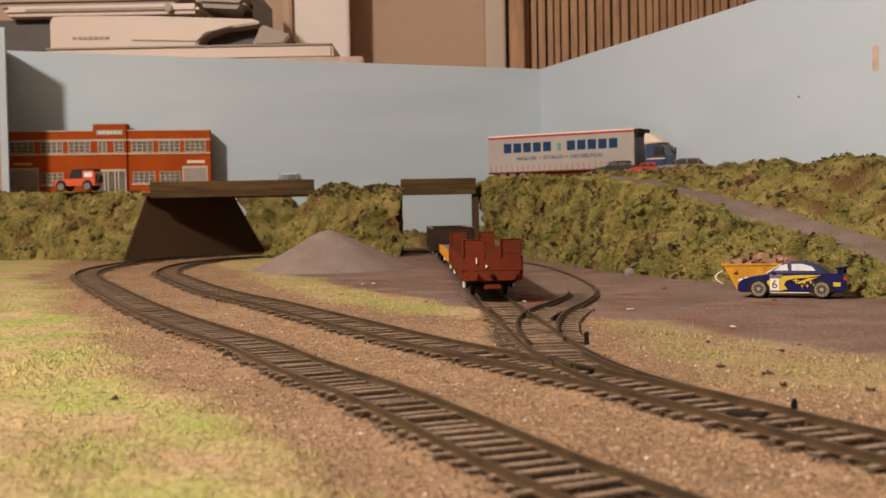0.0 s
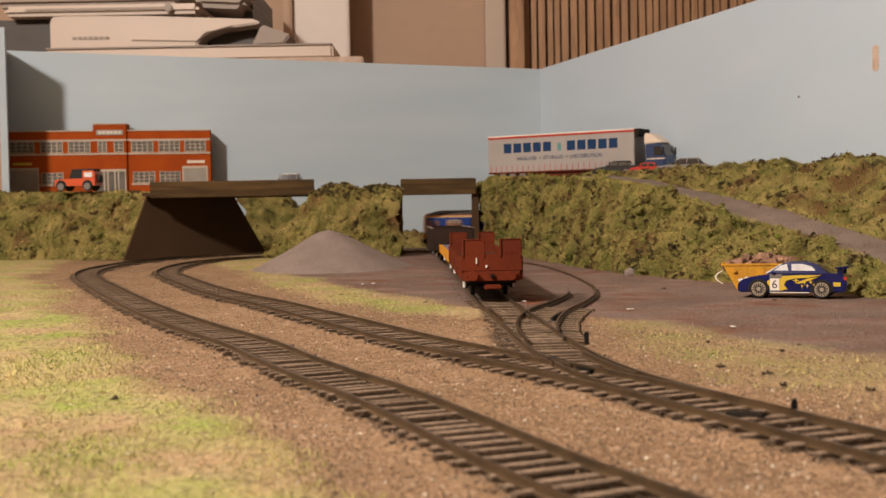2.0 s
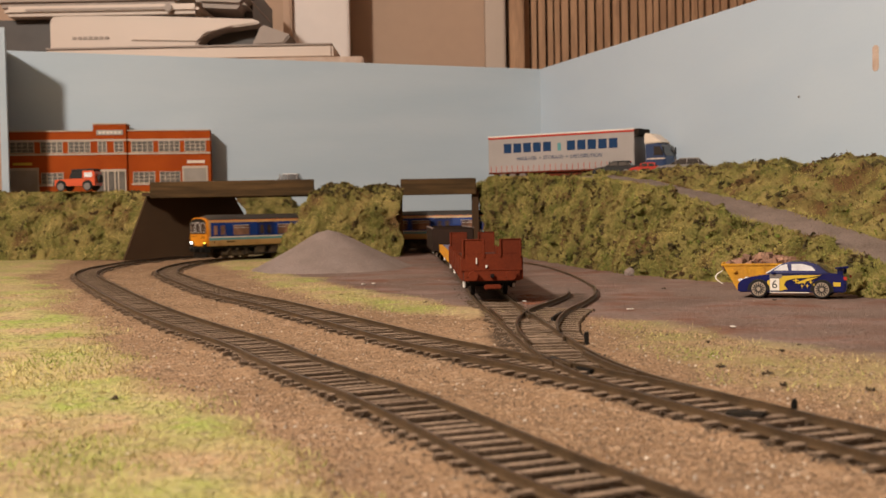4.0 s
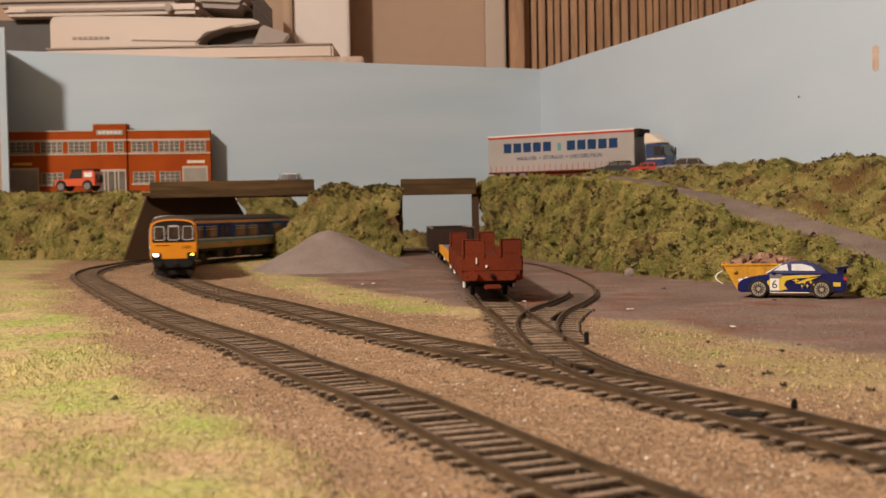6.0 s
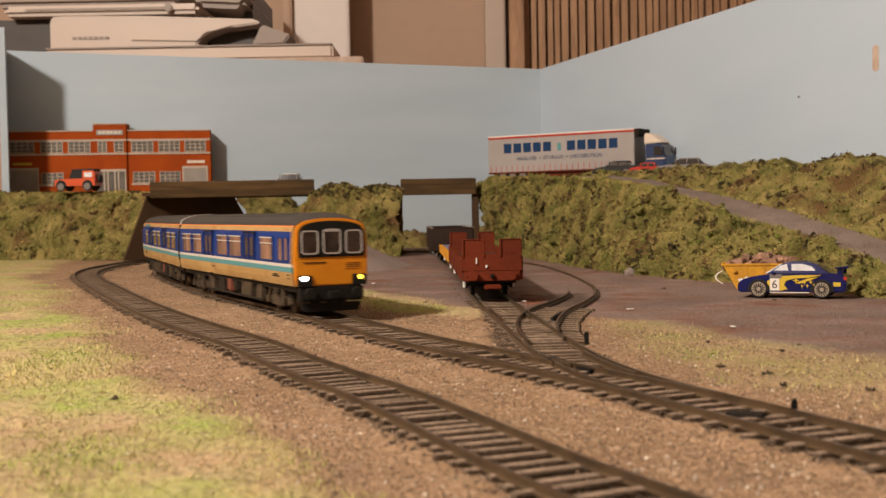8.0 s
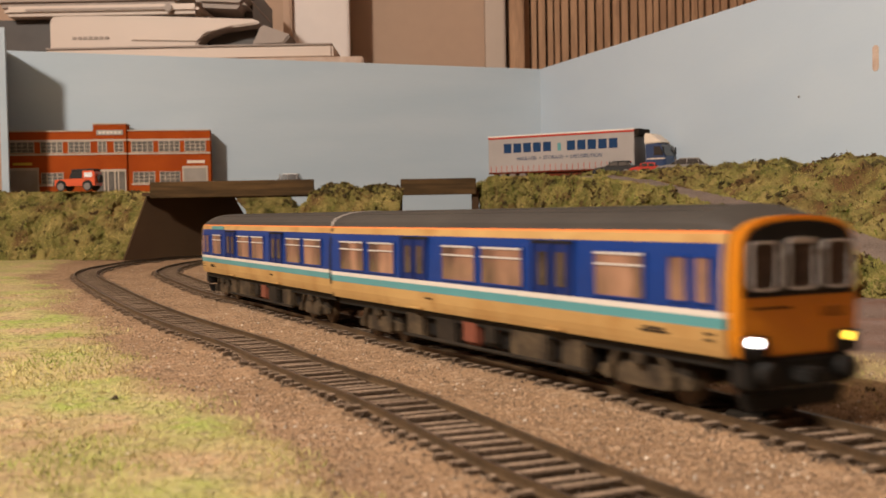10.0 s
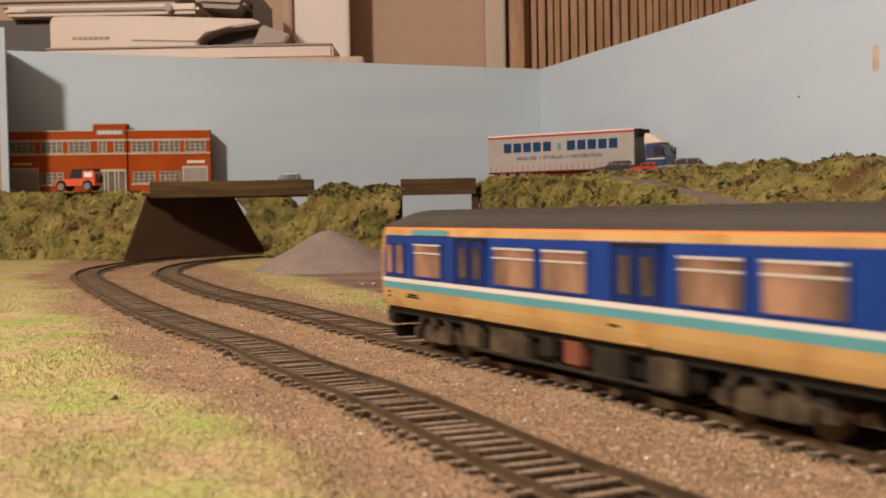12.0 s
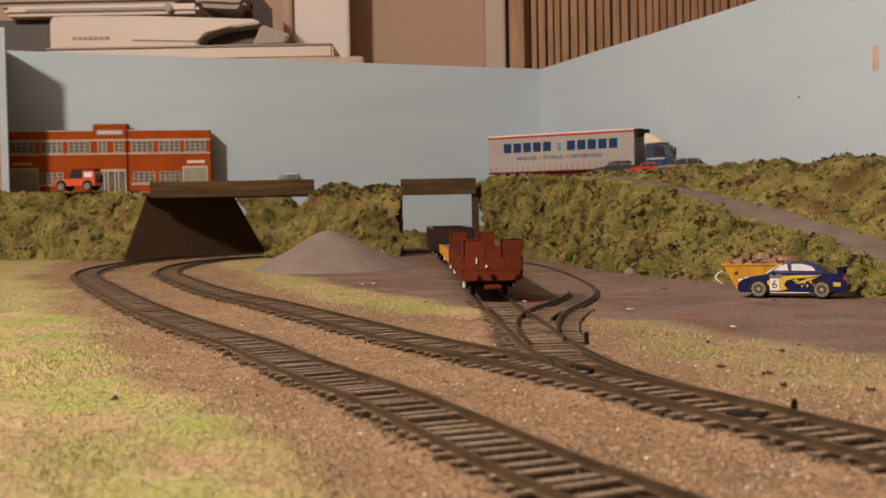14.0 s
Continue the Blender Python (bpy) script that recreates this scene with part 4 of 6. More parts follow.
def coach(name, label, front_lit):
    """A railcar with its cab at +x; origin at rail level under its middle."""
    c = thing(name, label, "train", group="train cars")
    x0, x1 = -COACH / 2, COACH / 2 - 0.0032
    for nm, z0, z1, mat in (("lower_panel", 0.0140, 0.0202, COACH_CREAM), ("teal_stripe", 0.0202, 0.0226, COACH_TEAL), ("white_stripe", 0.0226, 0.0240, COACH_WHITE), ("cantrail_band", 0.0387, 0.0409, COACH_CREAM), ("orange_line", 0.0409, 0.0414, COACH_ORANGE)):
        part(nm, slab(z0, z1, x0, x1), mat, c)
    part("window_band", slab(0.0240, 0.0387, x0, x1 - 0.0012), COACH_BLUE, c)
    part("cab_pillar", slab(0.0240, 0.0387, x1 - 0.0012, x1), COACH_CREAM, c)
    roof = part("roof", prism(arch(0.0414, 0.0166, 0.0472), "x", x0, x1 - 0.010), ROOF, c, "dark grey ribbed roof")
    cap = bmesh.new()
    a, b = arch(0.0414, 0.0166, 0.0472), arch(0.0414, 0.0160, 0.0440)
    ra, rb = [[cap.verts.new((x, p, q)) for p, q in o] for o, x in ((a, x1 - 0.010), (b, COACH / 2 - 0.0022))]
    for i in range(len(ra) - 1):
        cap.faces.new((ra[i], ra[i + 1], rb[i + 1], rb[i]))
    cap.faces.new(ra)
    cap.faces.new(rb)
    bmesh.ops.recalc_face_normals(cap, faces=cap.faces[:])
    part("roof_nose", cap, ROOF, roof)
    for k in (-1, 1):
        for y, z in ((0.0146, 0.0439), (0.0112, 0.0459), (0.0072, 0.0468)):
            part("roof_rib", box(x0 + 0.004, x1 - 0.012, k * y - 0.0003, k * y + 0.0003, z - 0.0010, z + 0.0001), ROOF, roof)
    # sides, counted from the cab end
    for k in (-1, 1):
        for f0, f1 in ((0.132, 0.2175), (0.3695, 0.4685), (0.487, 0.579), (0.738, 0.830), (0.852, 0.950)):
            side_window(c, COACH / 2 - f1 * COACH, COACH / 2 - f0 * COACH, 0.0252, 0.0360, k)
        side_window(c, COACH / 2 - 0.092 * COACH, COACH / 2 - 0.066 * COACH, 0.0256, 0.0356, k, False)
        side_window(c, COACH / 2 - 0.052 * COACH, COACH / 2 - 0.032 * COACH, 0.0256, 0.0356, k, False)
        for f in (0.304, 0.669):
            xd, y = COACH / 2 - f * COACH, k * (side(0.03) - 0.0001)
            door = part("door", box(xd - 0.0098, xd + 0.0098, min(y, y + k * 0.0003), max(y, y + k * 0.0003), 0.0242, 0.0376), COACH_DOOR, c, "dark blue sliding double door")
            part("door_head", box(xd - 0.0105, xd + 0.0105, min(y, y + k * 0.0005), max(y, y + k * 0.0005), 0.0376, 0.0384), BLACK, door)
            for dx in (-0.0046, 0.0046):
                part("door_window", prism(pane_outline(xd + dx - 0.0023, xd + dx + 0.0023, 0.0262, 0.0354, 0.0008), "y", y + k * 0.0002, y + k * 0.0005), SCREEN, door)
            for dx in (-0.0099, 0.0, 0.0099):
                part("door_edge", box(xd + dx - 0.0003, xd + dx + 0.0003, min(y, y + k * 0.0007), max(y, y + k * 0.0007), 0.0242, 0.0376), COACH_DOOR, door)
            step_y = k * (side(0.0146) + 0.0001)
            part("step_plate", box(xd - 0.0045, xd + 0.0045, min(step_y, step_y + k * 0.0012), max(step_y, step_y + k * 0.0012), 0.0143, 0.0149, 0.0002), COACH_CREAM, c, "cream door step")
        for i, (dx, w, z) in enumerate(((0.0285, 0.008, 0.0184), (0.0285, 0.011, 0.0176), (0.0085, 0.003, 0.0186), (0.0085, 0.003, 0.0172), (0.15, 0.005, 0.0180))):
            y = k * (side(z) + 0.00005)
            part("number_bar", box(COACH / 2 - dx - w / 2, COACH / 2 - dx + w / 2, min(y, y + k * 0.0001), max(y, y + k * 0.0001), z, z + 0.0006), UNDER, c)
        if not front_lit:
            y = k * (side(0.0389) + 0.0002)
            part("destination_band", box(COACH / 2 - 0.0560, COACH / 2 - 0.0285, min(y, y + k * 0.0002), max(y, y + k * 0.0002), 0.0388, 0.0406), COACH_TEAL, c)
    # cab face
    xf = COACH / 2
    zs = [0.0140 + 0.0264 * i / 8 for i in range(9)]
    face_line = [(side(z) - 0.0008, z) for z in zs] + [(p * 0.985, q) for p, q in arch(0.0404, 0.0161, 0.0446)[1:-1]] + [(-side(z) + 0.0008, z) for z in zs[::-1]]
    face = part("cab_front", prism(face_line, "x", x1, xf, 0.0006), CAB_YELLOW, c, "orange-yellow cab front with three windows")
    band = [(0.0155, 0.0270), (0.0159, 0.031), (0.0155, 0.0388)] + [(p * 0.94, q) for p, q in arch(0.0394, 0.0156, 0.0433)[1:-1]] + [(-0.0155, 0.0388), (-0.0159, 0.031), (-0.0155, 0.0270)]
    part("window_surround", prism(band, "x", xf, xf + 0.0004), BLACK, face)
    for y, w, zt in ((-0.0105, 0.0082, 0.0391), (0.0, 0.0086, 0.0397), (0.0105, 0.0082, 0.0391)):
        o = rounded(w, zt - 0.0283, 0.0018, (y, (zt + 0.0283) / 2), 4)
        i = rounded(w - 0.0012, zt - 0.0283 - 0.0012, 0.0013, (y, (zt + 0.0283) / 2), 4)
        pane = part("windscreen", prism(o, "x", xf + 0.0003, xf + 0.0007), SCREEN, face, "dark cab window with pale frame")
        part("window_frame", ring(o, i, "x", xf + 0.0004, xf + 0.0010), FRAME_GREY, pane)
    part("destination_blind", box(xf + 0.0007, xf + 0.0009, -0.0030, 0.0030, 0.0384, 0.0392), FRAME_GREY, face)
    for k in (-1, 1):
        lamp = part("lamp_cluster", prism(rounded(0.0068, 0.0050, 0.0008, (k * 0.0130, 0.0164), 3), "x", xf - 0.0002, xf + 0.0007), BLACK, face)
        if front_lit:
            part("headlamp" if k < 0 else "marker_lamp", prism(rounded(0.0036 if k < 0 else 0.0024, 0.0019, 0.0008, (k * 0.0134, 0.0175), 4), "x", xf + 0.0006, xf + 0.0011), LAMP_WHITE if k < 0 else LAMP_YELLOW, lamp, "lit white headlamp" if k < 0 else "lit amber marker lamp")
        part("buffer", tube(0.0026, "x", xf + 0.0008, xf + 0.0042, (k * 0.0112, 0.0108), 16, 0.0004), BLACK, face)
    part("kick_grille", box(xf, xf + 0.0003, 0.006, 0.0135, 0.0216, 0.0246), CAB_YELLOW, face)
    for z in (0.0222, 0.0230, 0.0238):
        part("grille_slot", box(xf + 0.0002, xf + 0.0004, 0.0065, 0.013, z, z + 0.0003), UNDER, face)
    part("kick_grille", box(xf, xf + 0.0003, -0.0135, -0.003, 0.0244, 0.0248), UNDER, face)
    part("valance", box(xf - 0.006, xf + 0.0006, -0.0150, 0.0150, 0.0070, 0.0140, 0.0008), BLACK, c)
    part("coupler", box(xf - 0.002, xf + 0.0062, -0.0028, 0.0028, 0.0082, 0.0116, 0.0006), BLACK, c)
    part("plough", prism([(0.013, 0.0022), (-0.013, 0.0022), (-0.0145, 0.0062), (0.0145, 0.0062)], "x", xf - 0.004, xf - 0.0015, 0.0003), BLACK, c)
    # inner end
    xe = -COACH / 2
    part("end_wall", prism([(side(z) - 0.0003, z) for z in zs] + arch(0.0409, 0.0164, 0.0468)[1:-1] + [(-side(z) + 0.0003, z) for z in zs[::-1]], "x", xe - 0.0006, xe), BLACK, c)
    part("gangway", prism(rounded(0.0320, 0.0330, 0.002, (0, 0.0280), 4), "x", xe - 0.0022, xe - 0.0006, 0.0004), BLACK, c, "black corridor connection")
    part("end_strip", ring([(p * 1.010, q + 0.0002) for p, q in arch(0.0414, 0.0167, 0.0472)], [(p * 0.93, q) for p, q in arch(0.0414, 0.0162, 0.0462)], "x", xe - 0.0008, xe + 0.0004), FRAME_GREY, c, "pale roof end strip")
    part("end_frame", slab(0.0142, 0.0409, xe - 0.0004, xe + 0.0017, 0.00015), BLACK, c, "black car end frame")
    # underframe
    part("solebar", box(xe + 0.002, xf - 0.006, -0.0150, 0.0150, 0.0112, 0.0140), BLACK, c)
    for x in (-COACH / 2 + PIVOT, COACH / 2 - PIVOT):
        bogie(c, x)
    for k in (-1, 1):
        for a, b, z, mat in ((0.046, 0.058, 0.0034, UNDER_TAN), (0.018, 0.040, 0.0036, UNDER_TAN), (0.002, 0.010, 0.0060, UNDER), (-0.012, -0.002, 0.0052, UNDER_RED), (-0.031, -0.016, 0.0032, UNDER), (-0.054, -0.040, 0.0040, UNDER_TAN)):
            part("equipment_box", box(a, b, min(k * 0.0060, k * 0.0152), max(k * 0.0060, k * 0.0156), z, 0.0130, 0.0009), mat, c)
        part("pipe", tube(0.0006, "x", -0.055, 0.06, (k * 0.0155, 0.0046), 8), UNDER, c)
    # Black mass for the dense gear, also standing for shade under the floor.
    part("underfloor_gear", box(-COACH / 2 + PIVOT + 0.022, COACH / 2 - PIVOT - 0.022, -0.0128, 0.0128, 0.0050, 0.0112, 0.0006), BLACK, c)
    part("air_tank", tube(0.0026, "x", -0.060, -0.038, (0.0, 0.0056), 14, 0.0004), UNDER, c)
    return c


lead_car = coach("railcar", "blue, cream and teal railcar with lit orange cab front", True)
rear_car = coach("railcar", "blue, cream and teal rear railcar with orange cab end", False)

# ---- wagons in the siding ----
def siding_pose(s):
    p, d = SIDING.at(s), SIDING.heading(s)
    return pose(p[0], p[1], 0.0, 0, 0, math.degrees(math.atan2(-d[1], -d[0])))


def siding_s(y):
    return float(np.interp(y, SIDING.c[:, 1], SIDING.s))


def wagon_base(w, half, x0, x1, mat):
    part("underframe", box(x0, x1, -half + 0.003, half - 0.003, 0.0080, 0.0098, 0.0004), BLACK, w)
    for end in (x0, x1):
        k = 1 if end > 0 else -1
        beam = part("buffer_beam", box(min(end, end + k * 0.0012), max(end, end + k * 0.0012), -half + 0.001, half - 0.001, 0.0094, 0.0150, 0.0003), mat, w)
        for sy in (-1, 1):
            part("buffer", tube(0.0027, "x", end, end + k * 0.0050, (sy * (half - 0.0058), 0.0122), 18, 0.0004), mat, beam)
        part("hook", box(min(end, end + k * 0.003), max(end, end + k * 0.003), -0.001, 0.001, 0.0112, 0.0132, 0.0003), BLACK, beam)
        part("coupling", box(min(end, end + k * 0.006), max(end, end + k * 0.006), -0.0045, 0.0045, 0.0052, 0.0076, 0.0006), mat, w)
    for x in (x0 + 0.030, x1 - 0.030):
        wheel = bmesh.new()
        for k in (-1, 1):
            merge(wheel, tube(0.0058, "y", k * GAUGE / 2 - 0.0012, k * GAUGE / 2 + 0.0012, (x, 0.0058), 22, 0.0003))
        merge(wheel, tube(0.0010, "y", -0.0125, 0.0125, (x, 0.0058), 10))
        part("wheelset", wheel, BLACK, w)
        for k in (-1, 1):
            part("axle_guard", prism([(x - 0.006, 0.0095), (x + 0.006, 0.0095), (x + 0.002, 0.0040), (x - 0.002, 0.0040)], "y", k * (half - 0.0035) - 0.0006, k * (half - 0.0035) + 0.0006), BLACK, w)
            part("axlebox", box(x - 0.0018, x + 0.0018, k * (half - 0.0022) - 0.0008, k * (half - 0.0022) + 0.0008, 0.0042, 0.0078, 0.0003), WHITE, w, "white axlebox")


def red_wagon():
    s0, s1 = siding_s(0.612), siding_s(0.818)
    half, x1 = 0.0158, (s1 - s0) / 2
    w = thing("open_wagon", "brown-red open bolster wagon with end panels on the siding", "wagon", siding_pose((s0 + s1) / 2), "wagons")
    wagon_base(w, half, -x1, x1, WAGON_RED)
    part("floor", box(-x1, x1, -half, half, 0.0098, 0.0152, 0.0003), WAGON_IN, w)
    for k in (-1, 1):
        part("side_wall", box(-x1, x1, k * half - 0.0006, k * half + 0.0006, 0.0100, 0.0215, 0.0002), WAGON_RED, w)
        for i in range(8):
            x = -x1 + 0.008 + i * (2 * x1 - 0.016) / 7
            part("stanchion", box(x - 0.0008, x + 0.0008, k * half - 0.0011, k * half + 0.0011, 0.0104, 0.0222, 0.0002), WAGON_RED, w)
        xe = k * x1
        part("end_wall", box(xe - 0.0006, xe + 0.0006, -half, half, 0.0150, 0.0237, 0.0002), WAGON_RED, w)
        part("end_rail", box(xe - 0.0010, xe + 0.0012, -half - 0.0004, half + 0.0004, 0.0148, 0.0158, 0.0002), WAGON_RED, w)
        for y0, y1 in ((-half, -0.0036), (0.0040, half)):
            panel = part("end_panel", box(xe - 0.0005, xe + 0.0005, y0, y1, 0.0237, 0.0312, 0.0002), WAGON_RED, w)
            for y in (y0 + 0.0006, y1 - 0.0006):
                part("rib", box(xe - 0.0013, xe + 0.0013, y - 0.0005, y + 0.0005, 0.0220, 0.0316, 0.0002), WAGON_RED, panel)
            part("cap", box(xe - 0.0009, xe + 0.0009, y0, y1, 0.0310, 0.0316, 0.0002), WAGON_RED, panel)
        for y, z, a, b in ((-0.0082, 0.0186, 0.0003, 0.0026), (-0.0030, 0.0164, 0.0005, 0.0013)):
            part("plate", box(xe + k * 0.0006 - 0.0002, xe + k * 0.0006 + 0.0008, y * k - a, y * k + a, z, z + b * 1.2), WHITE, w, "white label plate")
        for y in (-0.0106, 0.0106):
            part("headstock_step", box(xe - 0.0002, xe + 0.0016, y - 0.0038, y + 0.0038, 0.0112, 0.0140, 0.0006), WAGON_RED, w)
    for i in range(5):
        x = -x1 * 0.8 + i * x1 * 0.4
        part("bolster", box(x - 0.0016, x + 0.0016, -half + 0.001, half - 0.001, 0.0152, 0.0178, 0.0004), WAGON_IN, w)
    return w


def flat_wagon():
    s0, s1 = siding_s(0.832), siding_s(1.03)
    half, x1 = 0.0160, (s1 - s0) / 2
    w = thing("flat_wagon", "yellow flat wagon with a blue-grey deck", "wagon", siding_pose((s0 + s1) / 2), "wagons")
    wagon_base(w, half, -x1, x1, YELLOW)
    part("deck", box(-x1, x1, -half + 0.001, half - 0.001, 0.0135, 0.0168, 0.0003), BLUE_DECK, w)
    for k in (-1, 1):
        part("side_beam", box(-x1, x1, k * half - 0.0010, k * half + 0.0010, 0.0098, 0.0160, 0.0003), YELLOW, w)
        for i in range(10):
            x = -x1 + 0.006 + i * (2 * x1 - 0.012) / 9
            part("stake", box(x - 0.0008, x + 0.0008, k * half - 0.0015, k * half + 0.0015, 0.0104, 0.0172, 0.0002), YELLOW, w)
    return w


def dark_wagon():
    s0, s1 = siding_s(1.07), siding_s(1.21)
    half, x1 = 0.0185, (s1 - s0) / 2
    w = thing("mineral_wagon", "dark brown open wagon with a pale worn rim", "wagon", siding_pose((s0 + s1) / 2) @ pose(0, -0.003, 0), "wagons")
    wagon_base(w, 0.016, -x1, x1, DARK_WAGON)
    part("floor", box(-x1, x1, -half, half, 0.0098, 0.0120), DARK_WAGON, w)
    for k in (-1, 1):
        part("side_wall", box(-x1, x1, k * half - 0.0008, k * half + 0.0008, 0.0100, 0.0305, 0.0002), DARK_WAGON, w)
        part("end_wall", box(k * x1 - 0.0008, k * x1 + 0.0008, -half, half, 0.0100, 0.0305, 0.0002), DARK_WAGON, w)
        part("rim", box(-x1, x1, k * half - 0.0012, k * half + 0.0012, 0.0305, 0.0314, 0.0002), GRAVEL, w, "pale dusty rim")
        part("end_rim", box(k * x1 - 0.0012, k * x1 + 0.0012, -half, half, 0.0305, 0.0313, 0.0002), DARK_WAGON, w)
    part("load", box(-x1 + 0.001, x1 - 0.001, -half + 0.001, half - 0.001, 0.0120, 0.0275, 0.002), GRAVEL, w, "grey gravel load")
    return w


red_wagon()
flat_wagon()
dark_wagon()


# ---- road vehicles ----
def wheel_set(car, xs, track_half, radius, width, rim=ALLOY, spokes=10):
    for x in xs:
        for k in (-1, 1):
            y = k * track_half
            wheel = part("wheel", tube(radius, "y", y - width / 2, y + width / 2, (x, radius), 26, radius * 0.12), TYRE, car)
            o = y + k * (width / 2 + 0.0001)
            part("rim", tube(radius * 0.76, "y", min(o, o + k * 0.0003), max(o, o + k * 0.0003), (x, radius), 24), rim, wheel)
            if spokes:
                for i in range(spokes):
                    a = 2 * math.pi * (i + 0.5) / spokes
                    slot = box(radius * 0.22, radius * 0.68, min(o, o + k * 0.0004), max(o, o + k * 0.0004), -radius * 0.066, radius * 0.066)
                    bmesh.ops.rotate(slot, verts=slot.verts, cent=(0, 0, 0), matrix=Matrix.Rotation(a, 3, "Y"))
                    bmesh.ops.translate(slot, verts=slot.verts, vec=(x, 0, radius))
                    part("spoke_gap", slot, TYRE, wheel)


def shell(outline, half, tuck, bevel):
    """A car body from a side outline, drawn in towards the top."""
    bm = bmesh.new()
    zmin, zmax = min(p[1] for p in outline), max(p[1] for p in outline)
    n = len(outline)
    rows = []
    for k in (-1, -0.82, 0.82, 1):
        rows.append([bm.verts.new((x * (1.0 if abs(k) < 0.9 else 0.985), k * (half - tuck * ((z - zmin) / (zmax - zmin)) ** 1.3), z)) for x, z in outline])
    for a, b in zip(rows[:-1], rows[1:]):
        for i in range(n):
            bm.faces.new((a[i], a[(i + 1) % n], b[(i + 1) % n], b[i]))
    bm.faces.new(rows[0][::-1])
    bm.faces.new(rows[-1])
    bmesh.ops.recalc_face_normals(bm, faces=bm.faces[:])
    bmesh.ops.bevel(bm, geom=bm.edges[:], offset=bevel, segments=2, affect="EDGES", clamp_overlap=True)
    return bm


def flat_patch(outline, y0, y1):
    return prism(outline, "y", min(y0, y1), max(y0, y1))


def words(text, size, mat, m, parent, name="lettering"):
    cu = bpy.data.curves.new(name, "FONT")
    cu.body, cu.size, cu.extrude, cu.align_x, cu.align_y = text, size, 0.00005, "CENTER", "CENTER"
    cu.materials.append(mat)
    ob = new(name, cu)
    ob.parent, ob.matrix_basis = parent, m
    return ob


def rally_car():
    c = thing("rally_car", "glossy dark blue rally car with yellow stars and number", "car", pose(0.1872, 0.6200, GROUND + 0.0008, 0, 0, 153.5) @ Matrix.Scale(0.965, 4), "vehicles")
    h = 0.0115
    body = part("body", shell([(-0.0290, 0.0034), (-0.0295, 0.0080), (-0.0285, 0.0120), (-0.0265, 0.0134), (-0.0180, 0.0140), (0.0060, 0.0134), (0.0150, 0.0126), (0.0235, 0.0112), (0.0280, 0.0090), (0.0292, 0.0060), (0.0285, 0.0030)], h, 0.0010, 0.0007), RALLY_BLUE, c)
    part("cabin", shell([(-0.0205, 0.0130), (-0.0135, 0.0186), (-0.0085, 0.0199), (0.0010, 0.0199), (0.0045, 0.0188), (0.0135, 0.0130)], h - 0.0008, 0.0024, 0.0006), RALLY_BLUE, c)
    for k in (-1, 1):
        y = k * (h - 0.0021)
        part("side_window", flat_patch([(0.0010, 0.0140), (0.0105, 0.0140), (0.0050, 0.0180), (0.0020, 0.0186)], y, y + k * 0.0006), CAR_GLASS, c, "side window, pale with its reflection painted in")
        part("side_window", flat_patch([(-0.0005, 0.0140), (-0.0005, 0.0186), (-0.0060, 0.0188), (-0.0110, 0.0174), (-0.0140, 0.0142)], y, y + k * 0.0006), CAR_GLASS, c, "side window, pale with its reflection painted in")
        y = k * (h - 0.0004)
        part("number_panel", flat_patch([(0.0108, 0.0042), (0.0058, 0.0042), (0.0058, 0.0108), (0.0108, 0.0108)], y, y + k * 0.0006), WHITE, c, "white panel with number six")
        part("plate_band", flat_patch([(0.0110, 0.0110), (0.0045, 0.0110), (0.0045, 0.0130), (0.0110, 0.0130)], y - k * 0.0002, y + k * 0.0004), SILVER, c)
        part("yellow_flash", flat_patch([(0.0128, 0.0062), (0.0108, 0.0042), (0.0048, 0.0042), (0.0014, 0.0050), (0.0034, 0.0072), (0.0022, 0.0096), (-0.0020, 0.0108), (-0.0100, 0.0114), (-0.0165, 0.0128), (-0.0060, 0.0127), (0.0040, 0.0122), (0.0060, 0.0104), (0.0122, 0.0096)], y - k * 0.0002, y + k * 0.00035), RALLY_YELLOW, c, "yellow swoosh decal")
        part("yellow_flash", flat_patch([(-0.0030, 0.0086), (-0.0090, 0.0108), (-0.0150, 0.0118), (-0.0100, 0.0098), (-0.0045, 0.0080)], y - k * 0.0001, y + k * 0.0005), RALLY_YELLOW, c)
        for sx, sz, r in ((-0.0030, 0.0098, 0.0019), (-0.0075, 0.0086, 0.0012), (-0.0108, 0.0090, 0.0013), (-0.0090, 0.0070, 0.0011), (-0.0062, 0.0068, 0.0011), (-0.0125, 0.0074, 0.0009)):
            star = [(sx + r * (1 if i % 2 == 0 else 0.3) * math.sin(math.pi * i / 4), sz + r * (1 if i % 2 == 0 else 0.3) * math.cos(math.pi * i / 4)) for i in range(8)]
            part("star_decal", flat_patch(star, y + k * 0.0002, y + k * 0.0006), RALLY_YELLOW, c)
        part("wheel_arch", flat_patch([(0.0170 + 0.0062 * math.cos(math.pi * i / 12), 0.0040 + 0.0064 * math.sin(math.pi * i / 12)) for i in range(13)], y - k * 0.0003, y + k * 0.00045), BLACK, c)
        part("wheel_arch", flat_patch([(-0.0165 + 0.0062 * math.cos(math.pi * i / 12), 0.0040 + 0.0064 * math.sin(math.pi * i / 12)) for i in range(13)], y - k * 0.0003, y + k * 0.00045), BLACK, c)
        part("sill_stripe", flat_patch([(0.0110, 0.0030), (-0.0100, 0.0030), (-0.0100, 0.0034), (0.0110, 0.0034)], y, y + k * 0.0006), WHITE, c)
        part("tail_lamp", box(-0.0292, -0.0255, k * (h - 0.0022) - 0.0012, k * (h - 0.0022) + 0.0012, 0.0098, 0.0118, 0.0003), RED, c)
